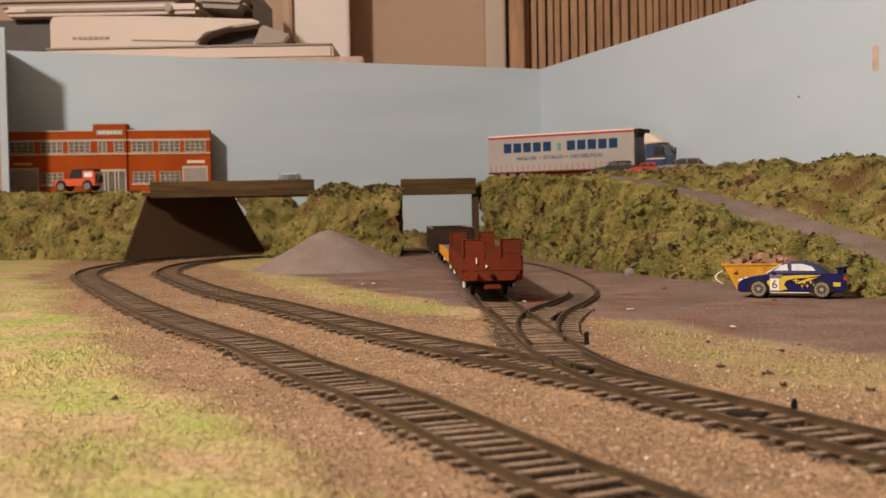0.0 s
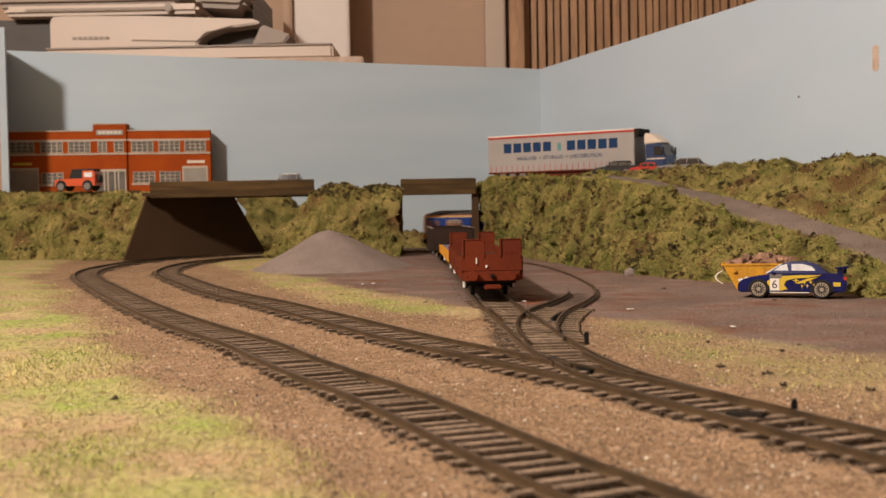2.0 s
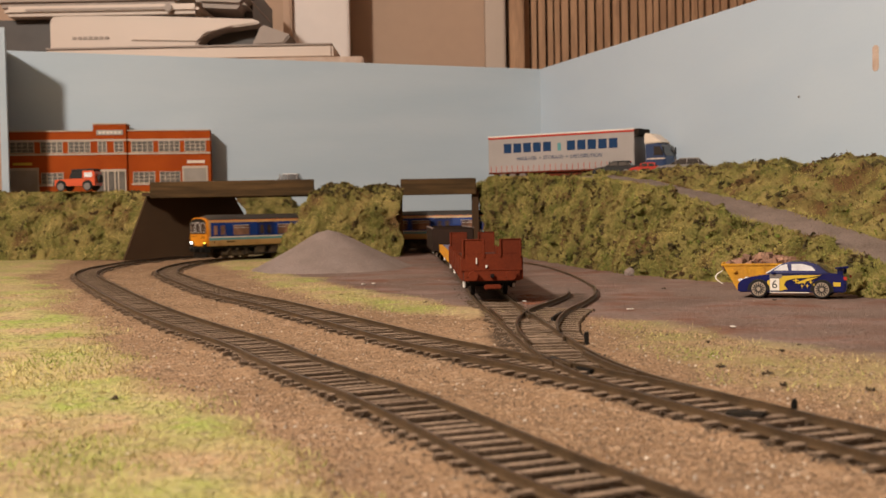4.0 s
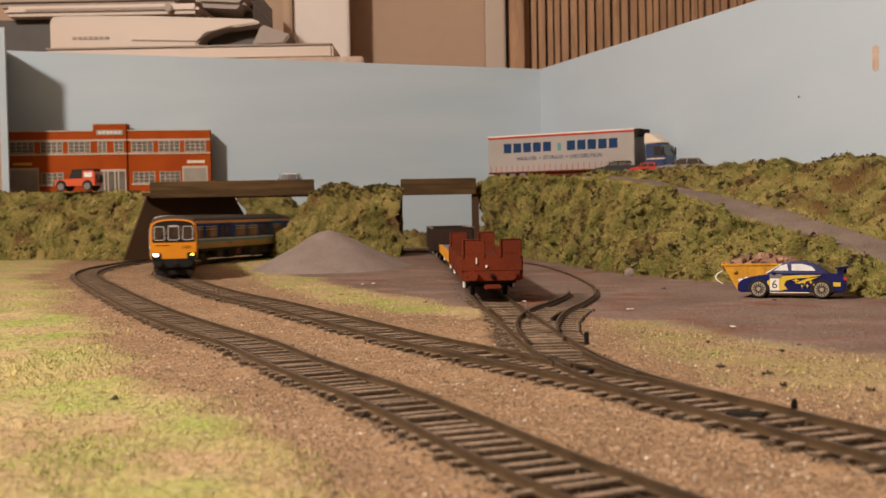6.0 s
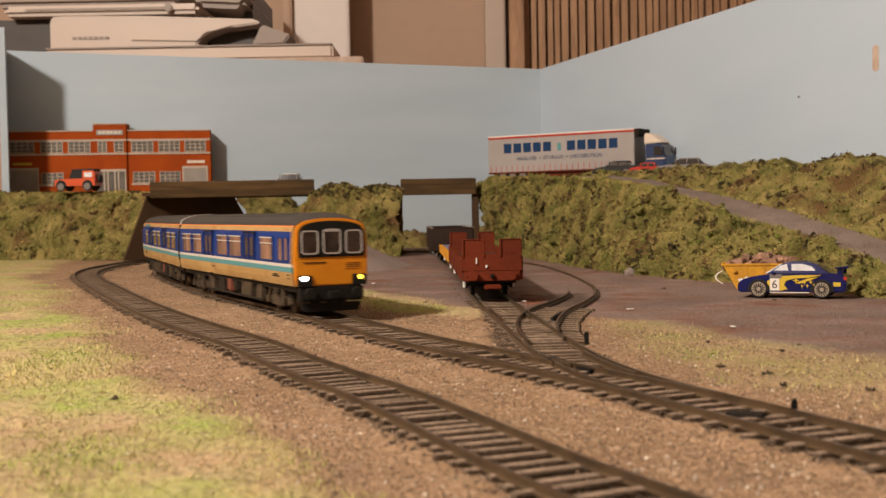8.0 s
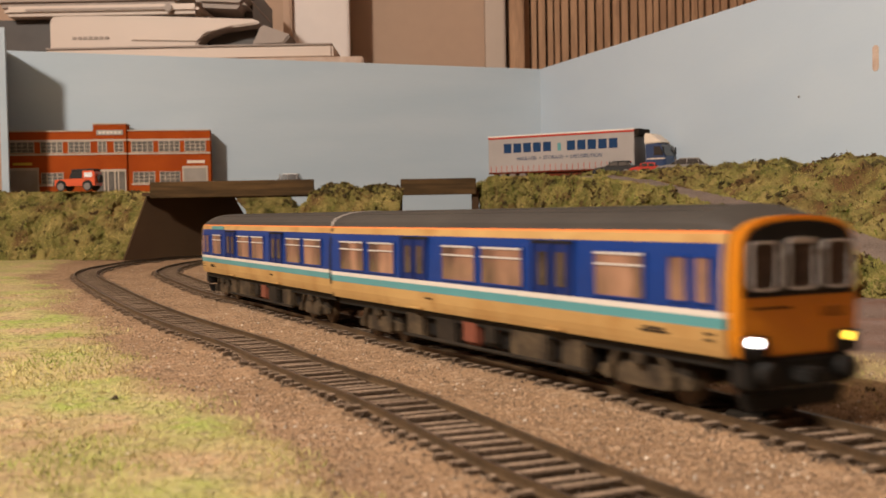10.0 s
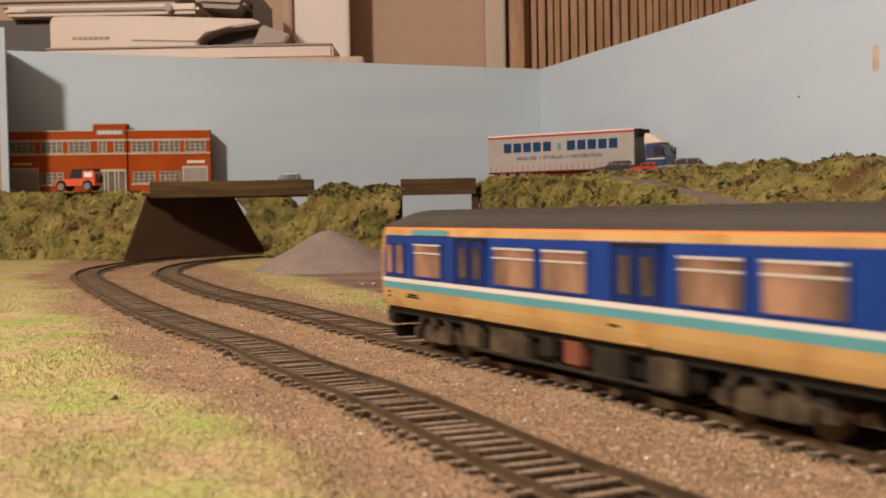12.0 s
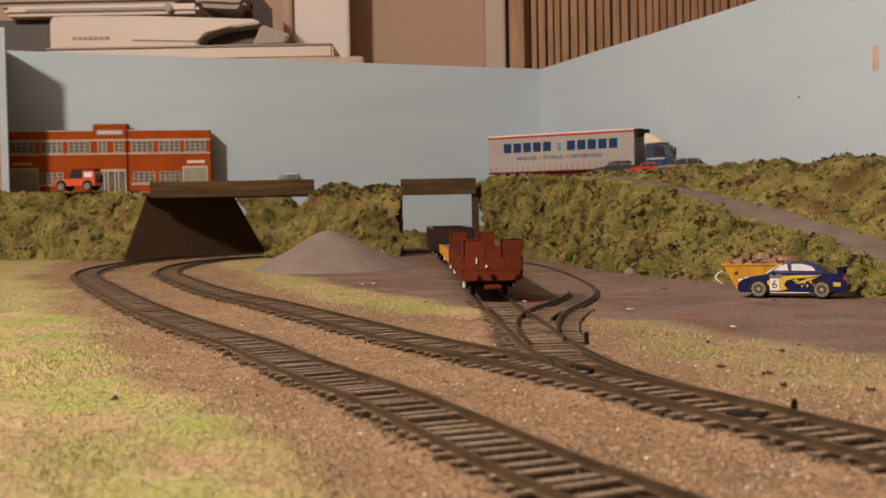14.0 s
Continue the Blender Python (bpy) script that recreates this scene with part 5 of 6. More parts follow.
        part("headlamp", box(0.0255, 0.0286, k * (h - 0.0034) - 0.0018, k * (h - 0.0034) + 0.0018, 0.0088, 0.0104, 0.0004), CAR_GLASS, c)
        part("rear_decal", flat_patch([(-0.0225, 0.0068), (-0.0262, 0.0068), (-0.0262, 0.0090), (-0.0225, 0.0090)], y, y + k * 0.0005), RALLY_YELLOW, c)
        part("wing_post", box(-0.0270, -0.0240, k * 0.0075 - 0.0004, k * 0.0075 + 0.0004, 0.0132, 0.0168, 0.0001), RALLY_BLUE, c)
        part("mirror", box(0.0080, 0.0100, k * (h + 0.0004) - 0.0010, k * (h + 0.0004) + 0.0010, 0.0132, 0.0144, 0.0003), RALLY_BLUE, c)
    part("rear_wing", prism([(-0.0300, 0.0178), (-0.0230, 0.0168), (-0.0230, 0.0160), (-0.0300, 0.0164)], "y", -0.0098, 0.0098, 0.0002), RALLY_BLUE, c)
    part("windscreen", prism([(0.0140, 0.0135), (0.0056, 0.0186), (0.0050, 0.0183), (0.0125, 0.0132)], "y", -h + 0.0034, h - 0.0034), CAR_GLASS, c)
    part("rear_window", prism([(-0.0212, 0.0135), (-0.0140, 0.0186), (-0.0135, 0.0183), (-0.0200, 0.0132)], "y", -h + 0.0034, h - 0.0034), GLASS_DARK, c)
    words("6", 0.0062, BLACK, Matrix.Translation((0.0083, h + 0.00025, 0.0074)) @ pose(0, 0, 0, 90, 0, 180), c, "race_number")
    wheel_set(c, (0.0170, -0.0165), h - 0.0018, 0.0050, 0.0034, ALLOY, 14)
    return c


rally_car()


def small_car(label, mat, m, length=0.054, tall=0.0185, glass=GLASS_DARK, rim=ALLOY, open_top=False):
    c = thing("toy_car", label, "car", m, "vehicles")
    a, h = length / 2, 0.0108
    part("body", shell([(-a, 0.0034), (-a, 0.0100), (-a * 0.9, 0.0118), (a * 0.35, 0.0116), (a * 0.85, 0.0098), (a, 0.0070), (a, 0.0034)], h, 0.0010, 0.0007), mat, c)
    part("cabin", shell([(-a * 0.86, 0.0112), (-a * 0.66, tall - 0.0006), (-a * 0.5, tall), (a * 0.05, tall), (a * 0.42, 0.0112)], h - 0.0008, 0.0020, 0.0006), glass, c, "dark glazed cabin")
    part("roof", shell([(-a * 0.70, tall - 0.0008), (-a * 0.66, tall + 0.0004), (a * 0.04, tall + 0.0004), (a * 0.10, tall - 0.0008)], h - 0.0024, 0.0002, 0.0003), mat, c)
    for k in (-1, 1):
        for x in (-a * 0.62, -a * 0.2, a * 0.2):
            part("pillar", prism([(x - 0.0006, 0.0112), (x + 0.0006, 0.0112), (x + 0.0004, tall), (x - 0.0008, tall)], "y", k * (h - 0.0018) - 0.0005, k * (h - 0.0018) + 0.0005), mat, c)
    wheel_set(c, (a * 0.58, -a * 0.58), h - 0.0018, 0.0045, 0.003, rim, 0)
    return c


small_car("pale grey model car with dark windows on the bridge", SILVER, pose(-0.188, 1.400, 0.0745, 0, 0, 176), 0.050, 0.0200)
small_car("black model car parked by the lorry", BLACK, pose(0.186, 1.245, 0.0795, 0, 0, 160), 0.046, 0.0165, rim=SILVER)
small_car("red model car parked by the lorry", RED, pose(0.213, 1.225, 0.0780, 0, 0, 172), 0.034, 0.0150, rim=SILVER)
small_car("grey model car parked nose-up before the lorry cab", SILVER, pose(0.2400, 1.165, 0.0775, 0, 0, 168), 0.054, 0.0170)
small_car("pale grey model car half hidden on the bank", SILVER, pose(0.322, 0.945, 0.0672, 0, 6, 158), 0.044, 0.0165)


def land_rover():
    c = thing("off_road_vehicle", "orange-red off-road vehicle with black hood, factory yard", "car", pose(-0.4415, 1.415, 0.0790, 0, 0, 172), "vehicles")
    part("body", shell([(-0.026, 0.006), (-0.026, 0.0150), (0.009, 0.0150), (0.010, 0.0145), (0.0255, 0.0140), (0.026, 0.006)], 0.0115, 0.0004, 0.0006), ORANGE_RED, c)
    part("cab", shell([(-0.010, 0.0148), (-0.010, 0.0240), (0.004, 0.0240), (0.0075, 0.0148)], 0.0110, 0.0008, 0.0005), BLACK, c)
    part("hood_top", shell([(-0.0255, 0.0148), (-0.0255, 0.0215), (-0.0235, 0.0250), (-0.0095, 0.0256), (-0.009, 0.0148)], 0.0110, 0.0008, 0.0008), ORANGE_RED, c)
    part("roof", shell([(-0.0255, 0.0245), (-0.0245, 0.0266), (0.0040, 0.0262), (0.0050, 0.0240)], 0.0110, 0.0008, 0.0006), BLACK, c)
    for k in (-1, 1):
        part("side_window", flat_patch([(-0.0225, 0.0165), (-0.0125, 0.0165), (-0.0125, 0.0222), (-0.0225, 0.0222)], k * 0.0102, k * 0.0114), CAR_GLASS, c)
        for x in (0.0170, -0.0165):
            part("wheel_arch", tube(0.0064, "y", k * 0.0100, k * 0.0118, (x, 0.0068), 18), BLACK, c)
    part("bumper", box(0.0255, 0.0280, -0.0105, 0.0105, 0.0064, 0.0088, 0.0004), BLACK, c)
    part("spare_wheel", tube(0.0052, "x", -0.0295, -0.0262, (0.0, 0.0145), 20, 0.0006), TYRE, c)
    wheel_set(c, (0.0170, -0.0165), 0.0108, 0.0054, 0.0036, SILVER, 0)


land_rover()


def lorry():
    """A curtain-sided trailer with its tractor, nose at +x."""
    a, b = Vector((0.0665, 1.4400)), Vector((0.2270, 1.3300))
    length, mid = (b - a).length, (a + b) / 2
    c = thing("articulated_lorry", "silver-grey curtain-sided lorry with blue and cream cab", "lorry", pose(mid.x, mid.y, 0.0802, 0, 0, math.degrees(math.atan2(b.y - a.y, b.x - a.x))), "vehicles")
    h, x1, z0, z1 = 0.0155, length / 2, 0.0115, 0.0545
    trailer = part("trailer_body", box(-x1, x1, -h, h + 0.0, z0, z1, 0.0006), TRAILER_GREY, c, "silver-grey curtain-sided trailer body")
    part("top_rail", box(-x1, x1, -h - 0.0007, h + 0.0007, z1 - 0.0022, z1 - 0.0002, 0.0003), RED, trailer, "red top rail")
    part("roof_edge", box(-x1, x1, -h - 0.0003, h + 0.0003, z1, z1 + 0.0016, 0.0003), WHITE, trailer)
    part("bulkhead", box(x1, x1 + 0.0060, -h + 0.0005, h - 0.0005, z1 - 0.0070, z1 + 0.0012, 0.0006), UNDER, trailer)
    # Rail's red darkened to carry the shadow line along the trailer's bottom.
    part("bottom_rail", box(-x1, x1, -h - 0.0005, h + 0.0005, z0 - 0.0014, z0 + 0.0004, 0.0003), WAGON_RED, trailer)
    for i in range(26):
        x = -x1 + 0.004 + i * (2 * x1 - 0.008) / 25
        part("curtain_strap", box(x - 0.0003, x + 0.0003, -h - 0.0004, -h + 0.0002, z0 + 0.0005, z0 + 0.0080), RED, trailer)
    # the haulier's name stays plain bars
    for i in range(5):
        for u in (-x1 + 0.0225, -x1 + 0.1090):
            part("name_bar", box(u + i * 0.0136, u + i * 0.0136 + 0.0106, -h - 0.0003, -h + 0.0002, 0.0350, 0.0462), LETTER_BLUE, trailer)
    part("name_bar", box(-x1 + 0.0965, -x1 + 0.1010, -h - 0.0003, -h + 0.0002, 0.0352, 0.0440), COACH_TEAL, trailer)
    words("HAULAGE  \u2022  STORAGE  \u2022  DISTRIBUTION", 0.0062, LETTER_BLUE, Matrix.Translation((0.0, -h - 0.0002, 0.0275)) @ pose(0, 0, 0, 90, 0, 0), trailer)
    part("chassis", box(-x1 + 0.004, x1 + 0.020, -0.006, 0.006, 0.0070, z0 - 0.0014, 0.0004), BLACK, c)
    part("side_guard", box(-x1 + 0.045, x1 - 0.05, -h + 0.001, -h + 0.002, 0.0050, 0.0082, 0.0003), WAGON_RED, c)
    cab = part("cab", shell([(x1 + 0.0145, 0.0060), (x1 + 0.0145, 0.0380), (x1 + 0.0310, 0.0380), (x1 + 0.0370, 0.0230), (x1 + 0.0375, 0.0060)], 0.0150, 0.0006, 0.0009), CAB_BLUE, c, "dark blue lorry cab")
    part("deflector", shell([(x1 + 0.0130, 0.0375), (x1 + 0.0130, 0.0500), (x1 + 0.0200, 0.0490), (x1 + 0.0330, 0.0385)], 0.0148, 0.0010, 0.0009), CAB_CREAM, cab, "cream roof deflector")
    for k in (-1, 1):
        part("side_window", flat_patch([(x1 + 0.0240, 0.0245), (x1 + 0.0350, 0.0245), (x1 + 0.0310, 0.0345), (x1 + 0.0240, 0.0345)], k * 0.0142, k * 0.0156), GLASS_DARK, cab)
        part("cab_stripe", flat_patch([(x1 + 0.0150, 0.0200), (x1 + 0.0370, 0.0200), (x1 + 0.0370, 0.0212), (x1 + 0.0150, 0.0212)], k * 0.0142, k * 0.0155), CAB_CREAM, cab)
        part("mirror", box(x1 + 0.0352, x1 + 0.0368, k * 0.0168 - 0.0012, k * 0.0168 + 0.0012, 0.0260, 0.0340, 0.0004), BLACK, cab)
    part("windscreen", prism([(x1 + 0.0372, 0.0240), (x1 + 0.0316, 0.0365), (x1 + 0.0310, 0.0360), (x1 + 0.0364, 0.0240)], "y", -0.0128, 0.0128), GLASS_DARK, cab)
    part("fuel_tank", box(x1 - 0.005, x1 + 0.010, -h + 0.001, -h + 0.006, 0.0044, 0.0096, 0.0008), CAB_BLUE, c)
    wheel_set(c, (-x1 + 0.020, -x1 + 0.034, -x1 + 0.048, x1 + 0.004, x1 + 0.0290), h - 0.0030, 0.0064, 0.005, SILVER, 0)


lorry()


def skip():
    s = thing("rubble_skip", "scuffed yellow skip heaped with brick rubble", "skip", pose(0.1900, 0.6900, GROUND, 0, 0, -14))
    outline = [(-0.0150, 0.0006), (0.0150, 0.0006), (0.0230, 0.0150), (-0.0230, 0.0150)]
    bm = ring([(x, z) for x, z in outline], [(x * 0.93, max(z, 0.0022)) for x, z in outline], "y", -0.0115, 0.0115)
    part("tub", bm, SKIP_YELLOW, s)
    for k in (-1, 1):
        part("side_plate", prism(outline, "y", k * 0.0118 - 0.0006, k * 0.0118 + 0.0006, 0.0003), SKIP_YELLOW, s)
        part("lip", box(-0.0236, 0.0236, k * 0.0120 - 0.0010, k * 0.0120 + 0.0010, 0.0146, 0.0160, 0.0003), SKIP_YELLOW, s)
        for x in (-0.0165, 0.0165):
            part("lug", tube(0.0012, "y", min(k * 0.0120, k * 0.0142), max(k * 0.0120, k * 0.0142), (x, 0.0118), 12, 0.0002), SKIP_YELLOW, s)
        for x in (-0.008, 0.0, 0.008):
            part("rib", prism([(x - 0.0006, 0.002), (x + 0.0006, 0.002), (x * 1.3 + 0.0006, 0.0145), (x * 1.3 - 0.0006, 0.0145)], "y", min(k * 0.0120, k * 0.0128), max(k * 0.0120, k * 0.0128)), SKIP_YELLOW, s)
    for k in (-1, 1):
        part("end_lip", box(k * 0.0232 - 0.0008, k * 0.0232 + 0.0008, -0.0120, 0.0120, 0.0146, 0.0160, 0.0003), SKIP_YELLOW, s)
    hoop = [(-0.0238 - 0.0040 * math.sin(math.pi * i / 10), 0.0120 - 0.0078 * i / 10) for i in range(11)]
    part("chain_hoop", prism(hoop + [(x + 0.0009, z) for x, z in hoop[::-1]], "y", -0.0125, -0.0113), WHITE, s, "pale loop of chain")
    rng = random.Random(77)
    rubble = bmesh.new()
    for i in range(110):
        x, y = rng.uniform(-0.020, 0.020), rng.uniform(-0.0100, 0.0100)
        r = rng.uniform(0.0012, 0.0034)
        z = 0.0140 + 0.0055 * (1 - (x / 0.022) ** 2) * (1 - (y / 0.012) ** 2) - rng.uniform(0, 0.002)
        piece = box(-r, r, -r * 0.7, r * 0.7, -r * 0.45, r * 0.45)
        bmesh.ops.transform(piece, matrix=pose(x, y, z, rng.uniform(0, 90), rng.uniform(0, 90), rng.uniform(0, 180)), verts=piece.verts)
        merge(rubble, piece)
    pile = part("rubble_fill", rubble, RUBBLE, s, "brown brick rubble")
    tagged(pile, "", "", "", "stuff")


skip()


# ---- low-relief factory ----
def factory():
    f = thing("factory", "low-relief red brick factory with white bands and windows", "building", pose(-0.5880, 1.5570, 0.0785, 0, 0, 7.9) @ Matrix.Scale(1.073, 4))
    w = 0.2560
    part("wall", box(0, w, 0, 0.030, -0.002, 0.0785, 0.0004), BRICK_RED, f)
    part("tower", box(0.1120, 0.1525, -0.0040, 0.034, -0.002, 0.0880, 0.0004), BRICK_RED, f)
    part("tower_cap", box(0.1110, 0.1535, -0.0050, 0.035, 0.0868, 0.0885, 0.0003), STONE_BAND, f)
    for a, b, y in ((0.0, 0.1118, 0.0), (0.1527, w, 0.0), (0.1118, 0.1527, -0.0040)):
        for z0, z1 in ((0.0660, 0.0684), (0.0490, 0.0512)):
            part("stone_band", box(a, b, y - 0.0012, y, z0, z1, 0.0002), STONE_BAND, f)
    for a, b in ((0.0, 0.1118), (0.1527, w)):
        part("parapet_cap", box(a, b, -0.0012, 0.0348, 0.0785, 0.0800, 0.0002), STONE_BAND, f)

    def window(px0, px1, z0, z1, y=0.0, n=3, m=3):
        a, b = (px0 - 22) * 0.2560 / 349, (px1 - 22) * 0.2560 / 349
        win = part("window", box(a, b, y - 0.0003, y + 0.0010, z0, z1), WINDOW_DARK, f)
        part("window_frame", ring([(a - 0.0008, z0 - 0.0008), (b + 0.0008, z0 - 0.0008), (b + 0.0008, z1 + 0.0006), (a - 0.0008, z1 + 0.0006)], [(a, z0), (b, z0), (b, z1), (a, z1)], "y", y - 0.0009, y + 0.0002), STONE_BAND, win)
        for i in range(1, n):
            x = a + (b - a) * i / n
            part("mullion", box(x - 0.0004, x + 0.0004, y - 0.0007, y, z0, z1), STONE_BAND, win)
        for j in range(1, m):
            z = z0 + (z1 - z0) * j / m
            part("glazing_bar", box(a, b, y - 0.0006, y, z - 0.0003, z + 0.0003), STONE_BAND, win)

    for p0, p1 in ((37, 75), (87, 122), (133, 168), (238, 273), (284, 318), (328, 362)):
        window(p0, p1, 0.0526, 0.0656, 0.0, 4, 3)
    for p0, p1 in ((183, 196), (210, 224)):
        window(p0, p1, 0.0526, 0.0656, -0.0040, 2, 3)
    for p0, p1 in ((87, 122), (240, 275), (285, 318)):
        window(p0, p1, 0.0135, 0.0265, 0.0, 4, 3)
        a, b = (p0 - 22) * 0.2560 / 349, (p1 - 22) * 0.2560 / 349
        part("sill", box(a - 0.003, b + 0.003, -0.0012, 0.0, 0.0105, 0.0122), STONE_BAND, f)
    for p0, p1 in ((30, 80), (325, 363)):
        a, b = (p0 - 22) * 0.2560 / 349, (p1 - 22) * 0.2560 / 349
        gate = part("shutter", box(a, b, -0.0004, 0.001, -0.002, 0.0305), SHUTTER, f, "grey roller shutter")
        for i in range(10):
            part("shutter_slat", box(a, b, -0.0008, -0.0002, i * 0.003, i * 0.003 + 0.0018), SHUTTER, gate)
        part("lintel", box(a - 0.002, b + 0.002, -0.0014, 0.0, 0.0305, 0.0336, 0.0002), STONE_BAND, f)
        for e in (a - 0.002, b):
            part("jamb", box(e, e + 0.002, -0.0012, 0.0, -0.002, 0.0305), STONE_BAND, f)
    part("entrance", box(0.1165, 0.1500, -0.0046, -0.0038, -0.002, 0.0275), WINDOW_DARK, f, "dark entrance with pale columns")
    part("lintel", box(0.1150, 0.1515, -0.0056, -0.0040, 0.0275, 0.0305, 0.0003), STONE_BAND, f)
    for x in (0.1158, 0.1245, 0.1290, 0.1375, 0.1420, 0.1506):
        part("column", box(x - 0.0008, x + 0.0008, -0.0056, -0.0040, -0.002, 0.0275, 0.0002), STONE_BAND, f)
    part("sign_board", box(0.1160, 0.1488, -0.0048, -0.0040, 0.0735, 0.0800, 0.0002), SHUTTER, f, "grey-green name board")
    for i in range(6):
        part("sign_bar", box(0.1185 + i * 0.0048, 0.1222 + i * 0.0048, -0.0050, -0.0047, 0.0750, 0.0784), COACH_WHITE, f)
    part("sign_board", box(0.0135, 0.0365, -0.0008, 0.0, 0.0372, 0.0400), RALLY_YELLOW, f)
    part("sign_board", box(0.2265, 0.2485, -0.0008, 0.0, 0.0372, 0.0408), CAB_CREAM, f)


factory()

# ---- loose bits on the ground ----
def debris():
    rng = random.Random(31)
    for x, y, s in ((0.0535, 0.2700, 0.0018), (0.0850, 0.3560, 0.0021), (0.0945, 0.3400, 0.0015), (0.0930, 0.3170, 0.0014), (0.1120, 0.3060, 0.0014), (0.124, 0.405, 0.0014), (0.114, 0.392, 0.0013), (0.0955, 0.4200, 0.0010), (-0.0895, 0.3130, 0.0017), (-0.2110, 0.5250, 0.0020), (0.1330, 0.70, 0.0016), (0.171, 0.60, 0.0012), (-0.0100, 0.6300, 0.0014), (-0.062, 0.700, 0.0014), (-0.149, 1.010, 0.0024)):
        bm = bmesh.new()
        for _ in range(6):
            r = s * rng.uniform(0.3, 0.6)
            lump = bmesh.new()
            bmesh.ops.create_icosphere(lump, subdivisions=1, radius=r)
            for v in lump.verts:
                v.co *= rng.uniform(0.6, 1.2)
            merge(bm, lump, Matrix.Translation((rng.uniform(-s, s), rng.uniform(-s, s), rng.uniform(0, s))))
        for _ in range(5):
            a = rng.uniform(0, 6.28)
            twig = box(-s * 0.08, s * 0.08, -s * 0.08, s * 0.08, 0, s * 1.2)
            bmesh.ops.transform(twig, matrix=pose(0, 0, 0, rng.uniform(-60, 60), rng.uniform(-60, 60), math.degrees(a)), verts=twig.verts)
            merge(bm, twig)
        bmesh.ops.scale(bm, vec=(0.8, 0.8, 0.55), verts=bm.verts)
        ob = solid("twig_clump", bm, BARK, "small dark clump of twigs and foam", "debris")
        ob.location = (x, y, GROUND + 0.0006)
        tagged(ob, group="loose clumps")
    for x, y in ((0.117, 0.470), (-0.055, 0.795), (-0.048, 0.80), (0.09, 0.56), (0.043, 0.62)):
        ob = solid("paper_scrap", box(-0.0016, 0.0016, -0.0009, 0.0009, 0, 0.0004, 0.0001), WHITE, "small pale scrap on the yard", "debris")
        ob.location, ob.rotation_euler = (x, y, GROUND + 0.0010), (0, 0, x * 40)
        tagged(ob, group="pale scraps")
    bm = bmesh.new()
    bmesh.ops.create_icosphere(bm, subdivisions=3, radius=0.0042)
    for v in bm.verts:
        v.co *= 1 + 0.25 * noise.noise(v.co * 400)
    rock = solid("stone", bm, GRAVEL, "pink-grey stone at the embankment's foot", "stone", smooth=True)
    rock.location = (0.137, 0.850, GROUND + 0.002)


debris()

# ---- the room behind ----
def room():
    x0, x1, y0, y1, z0, z1 = -3.2, 3.4, -3.4, 2.40, -0.90, 2.10
    # South, west and east walls and ceiling are unseen, added to bounce lamp light.
    for nm, b in (("wall_north", (x0, x1, y1, y1 + 0.1, z0, z1)), ("wall_south", (x0, x1, y0 - 0.1, y0, z0, z1)), ("wall_west", (x0 - 0.1, x0, y0, y1, z0, z1)), ("wall_east", (x1, x1 + 0.1, y0, y1, z0, z1))):
        solid(nm, box(*b), ROOM_WALL, "peach painted room wall", "wall", "structure")
    solid("ceiling", box(x0 - 0.1, x1 + 0.1, y0 - 0.1, y1 + 0.1, z1, z1 + 0.1), ROOM_WHITE, "unseen cream ceiling, added for bounced light", "ceiling", "structure")
    solid("floor", box(x0 - 0.1, x1 + 0.1, y0 - 0.1, y1 + 0.1, z0 - 0.1, z0), ROOM_FLOOR, "brown carpet", "floor", "structure")
    k, y = 1 / 862, 2.36
    def px(p):
        return (p - 784) * k
    post = thing("door_frame", "cream painted door frame with panels behind the layout", "door frame")
    part("dark_stile", box(px(440), px(527), y - 0.06, y + 0.03, z0, z1, 0.004), SHUTTER_TAN, post)
    part("panel", box(px(540), px(634), y - 0.10, y - 0.06, z0, z1, 0.003), PANEL_WHITE, post, "white painted panel")
    part("edge", box(px(527), px(541), y - 0.12, y - 0.04, z0, z1, 0.003), ROOM_WALL, post)
    part("stile", box(px(864), px(898), y - 0.03, y + 0.03, z0, z1, 0.003), ROOM_WHITE, post)
    slats = thing("slatted_panel", "brown wooden panel of narrow upright slats", "panel")
    part("backing", box(px(905), px(1560), y + 0.018, y + 0.035, z0, z1), SLAT_GAP, slats)
    part("post", box(px(905), px(930), y - 0.04, y + 0.017, z0, z1, 0.003), SLAT, slats)
    rng = random.Random(4)
    x = px(932)
    while x < px(1545):
        w = rng.uniform(0.0095, 0.0135)
        part("slat", box(x, x + w, y - 0.005 - rng.uniform(0, 0.006), y + 0.016, z0, z1), SLAT, slats)
        x += w + rng.uniform(0.0030, 0.0060)
    return y


PANEL_WHITE = material("white_panel_paint", (0.80, 0.72, 0.68), 0.5, spread=0.03, fine=40)
SHUTTER_TAN = material("tan_woodwork", (0.46, 0.31, 0.21), 0.6, spread=0.04, fine=40)
room()


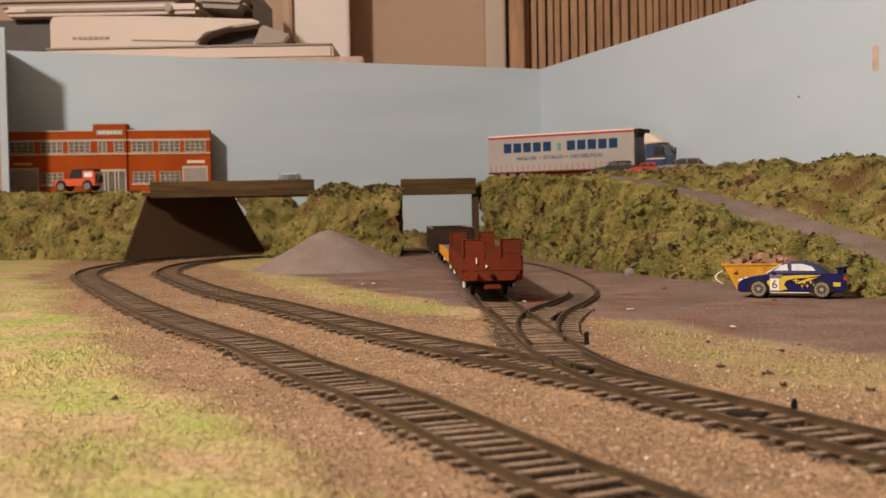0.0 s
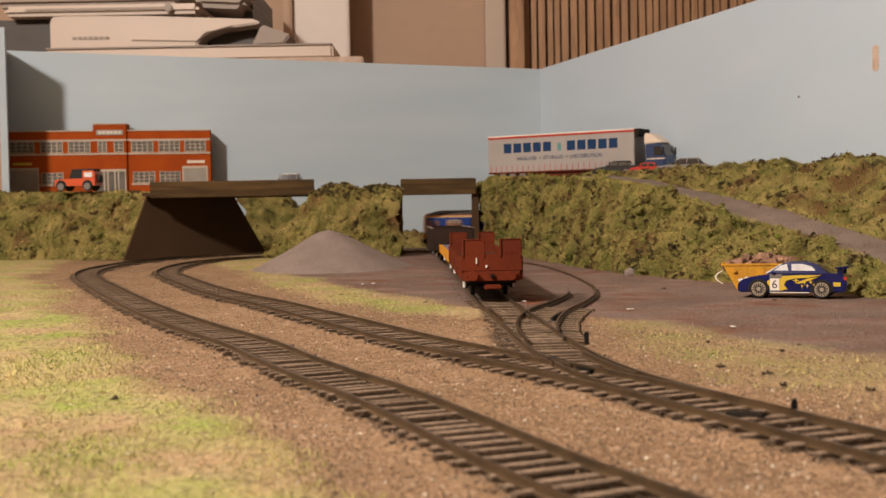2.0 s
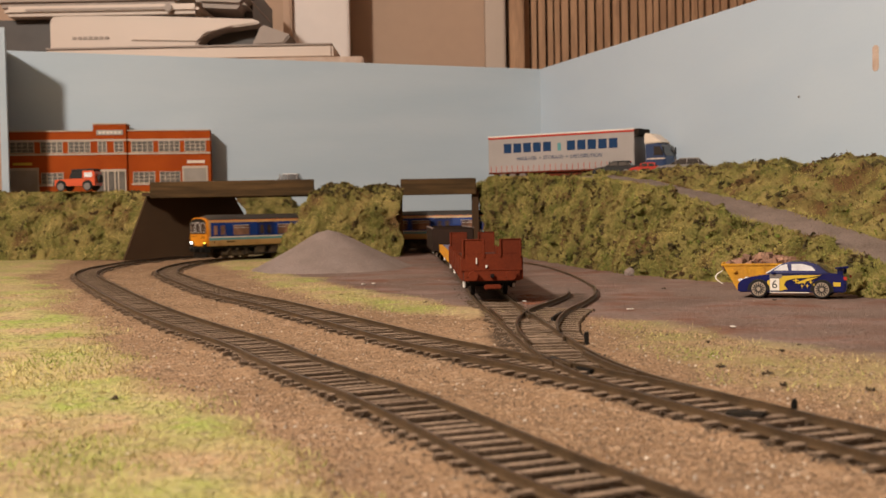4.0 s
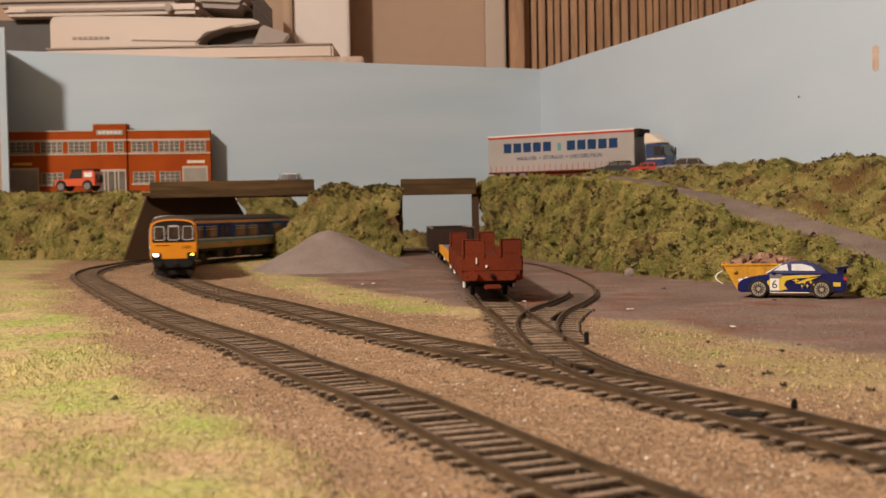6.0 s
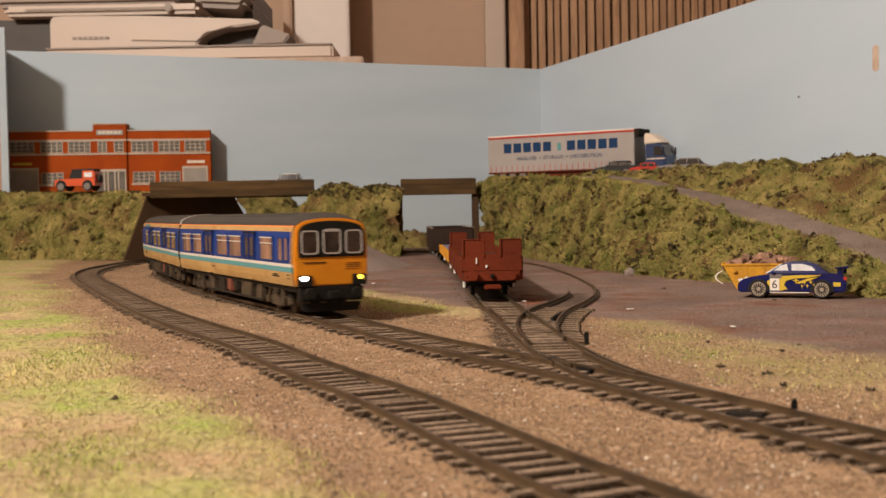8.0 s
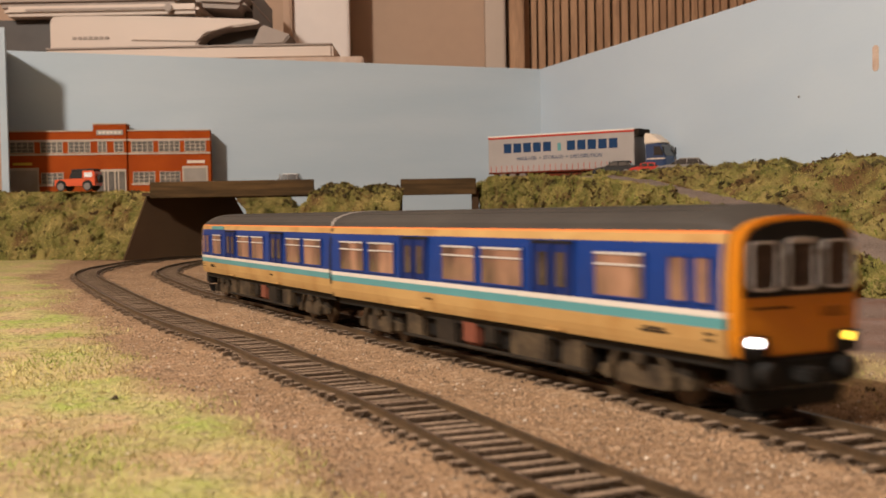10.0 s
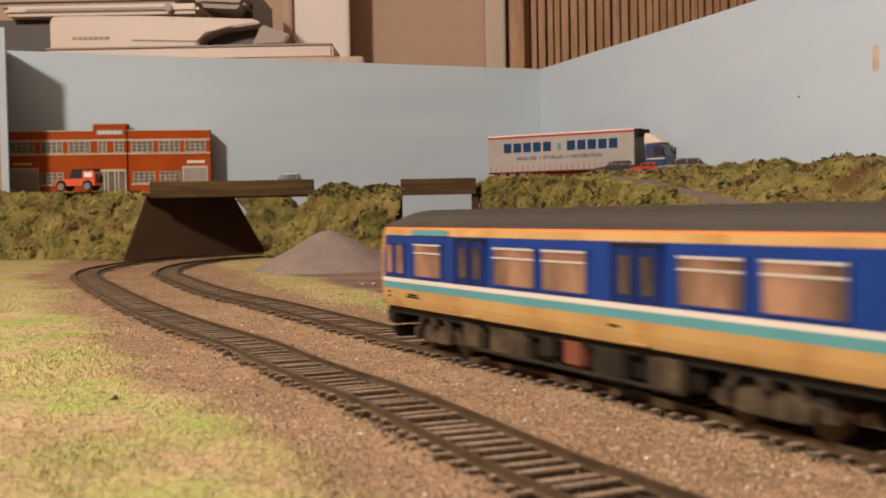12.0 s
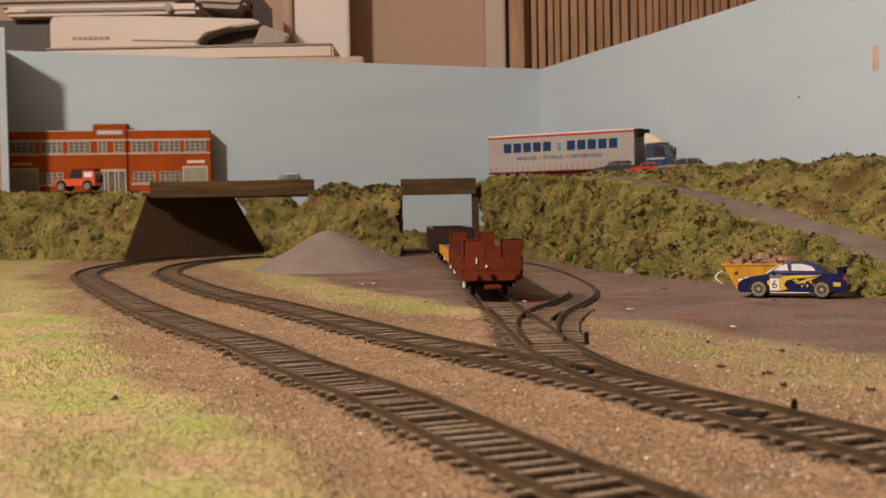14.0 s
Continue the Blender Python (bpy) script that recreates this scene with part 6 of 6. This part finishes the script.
def printer():
    p = thing("printer", "beige desktop printer with scanner lid behind the backscene", "printer", pose(0, 1.86, 0))
    k = 1.86 / 2056
    def X(px):
        return (px - 784) * k
    def Z(row, px=300):
        return 0.0468 + (373.5 + 0.0186 * (784 - px) - row) * k
    part("base", box(X(90), X(597), 0.0, 0.34, Z(110), Z(84), 0.004), PRINTER, p)
    part("base_seam", box(X(92), X(595), -0.001, 0.34, Z(86), Z(83.5)), PRINTER_GREY, p)
    body = part("body", prism([(X(98), Z(85)), (X(98), Z(36)), (X(104), Z(26)), (X(140), Z(23)), (X(460), Z(38)), (X(470), Z(46)), (X(400), Z(54)), (X(370), Z(66)), (X(358), Z(80)), (X(357), Z(85))], "y", 0.004, 0.32, 0.004), PRINTER, p, "rounded beige printer body")
    # Solid dark block in place of the shade inside the slot.
    part("cavity", box(X(356), X(470), 0.05, 0.32, Z(84), Z(46), 0.002), PRINTER_SHADE, p, "dark block standing for the shaded paper slot")
    part("tray", prism([(X(452), Z(84)), (X(470), Z(46)), (X(522), Z(66)), (X(508), Z(83))], "y", 0.01, 0.30, 0.003), PRINTER_GREY, p, "grey output tray")
    part("scoop", prism([(X(240), Z(72)), (X(300), Z(57)), (X(420), Z(50)), (X(372), Z(62)), (X(358), Z(76))], "y", 0.0, 0.02, 0.001), PRINTER, body)
    for i in range(7):
        part("name_bar", box(X(138 + i * 9.5), X(145 + i * 9.5), 0.002, 0.006, Z(69), Z(64)), PRINTER_GREY, body)
    lid = part("scanner_lid", box(X(20), X(362), -0.004, 0.33, Z(27), Z(9), 0.006), PRINTER, p, "beige scanner lid")
    part("lid_seam", box(X(60), X(310), -0.006, 0.0, Z(19), Z(15.5)), PRINTER_GREY, lid)
    part("button", tube(0.0065, "y", -0.010, -0.002, (X(311), Z(18)), 20, 0.001), PRINTER_GREY, lid)
    part("top_cover", box(X(0), X(325), 0.01, 0.33, Z(8.5), Z(-40), 0.008), PRINTER_GREY, p)
    part("feeder", prism([(X(352), Z(9)), (X(432), Z(14)), (X(446), Z(0)), (X(430), Z(-30)), (X(340), Z(-30))], "y", 0.03, 0.30, 0.01), PRINTER_GREY, p, "grey document feeder")
    # Dark blocks put where the printer's open side and gap lie in shade.
    part("side_shade_block", box(X(-30), X(97), 0.03, 0.33, Z(92), Z(27.5), 0.002), PRINTER_SHADE, p)
    part("gap_shade_block", box(X(424), X(440), 0.1, 0.33, Z(40), Z(-40)), PRINTER_SHADE, p)
    shelf = thing("shelf", "wooden shelf carrying the printer", "shelf", pose(0, 1.84, 0))
    part("shelf_board", box(-0.85, -0.12, 0.0, 0.42, Z(110) - 0.024, Z(110) - 0.0002, 0.002), BOARD_EDGE, shelf)
    for x in (-0.80, -0.18):
        part("shelf_leg", box(x - 0.02, x + 0.02, 0.36, 0.40, -0.90, Z(110) - 0.024, 0.002), BOARD_EDGE, shelf)


printer()
for x, y in ((-0.5, -0.25), (0.5, -0.25), (-0.5, 1.55), (0.5, 1.55)):
    leg = solid("trestle_leg", box(x - 0.02, x + 0.02, y - 0.02, y + 0.02, -0.90, -0.0352, 0.002), BOARD_EDGE, "plain timber leg under the baseboard", "leg")
    tagged(leg, group="baseboard legs")


# ---- motion ----
TRAVEL = [(0.0, 0.880), (1.0, 1.038), (1.8, 1.164), (2.0, 1.196), (3.2, 1.384), (4.2, 1.522), (5.3, 1.680), (5.7, 1.765), (6.0, 1.850), (6.5, 1.985), (7.0, 2.083), (7.5, 2.156), (8.0, 2.234), (8.2, 2.266), (9.3, 2.433), (10.5, 2.6101), (11.0, 2.6950), (11.5, 2.7628), (12.0, 2.8299), (12.5, 2.8940), (13.0, 2.9676), (13.5, 3.0500), (14.0, 3.1350)]


def car_pose(s_front, flip):
    a, b = MAIN.at(s_front - PIVOT), MAIN.at(s_front - COACH + PIVOT)
    m = (a + b) / 2
    return pose(m[0], m[1], 0.0, 0, 0, math.degrees(math.atan2(a[1] - b[1], a[0] - b[0])) + (180 if flip else 0))


def motions():
    line = Line([(t, s) for t, s in TRAVEL], rounds=30)
    lead, rear = [], []
    for i in range(57):
        t = i * 0.25
        s = float(np.interp(t, line.c[:, 0], line.c[:, 1]))
        lead.append((t, car_pose(s, False)))
        rear.append((t, car_pose(s - COACH - CAR_GAP, True)))
    walk(lead_car, lead)
    walk(rear_car, rear)


motions()
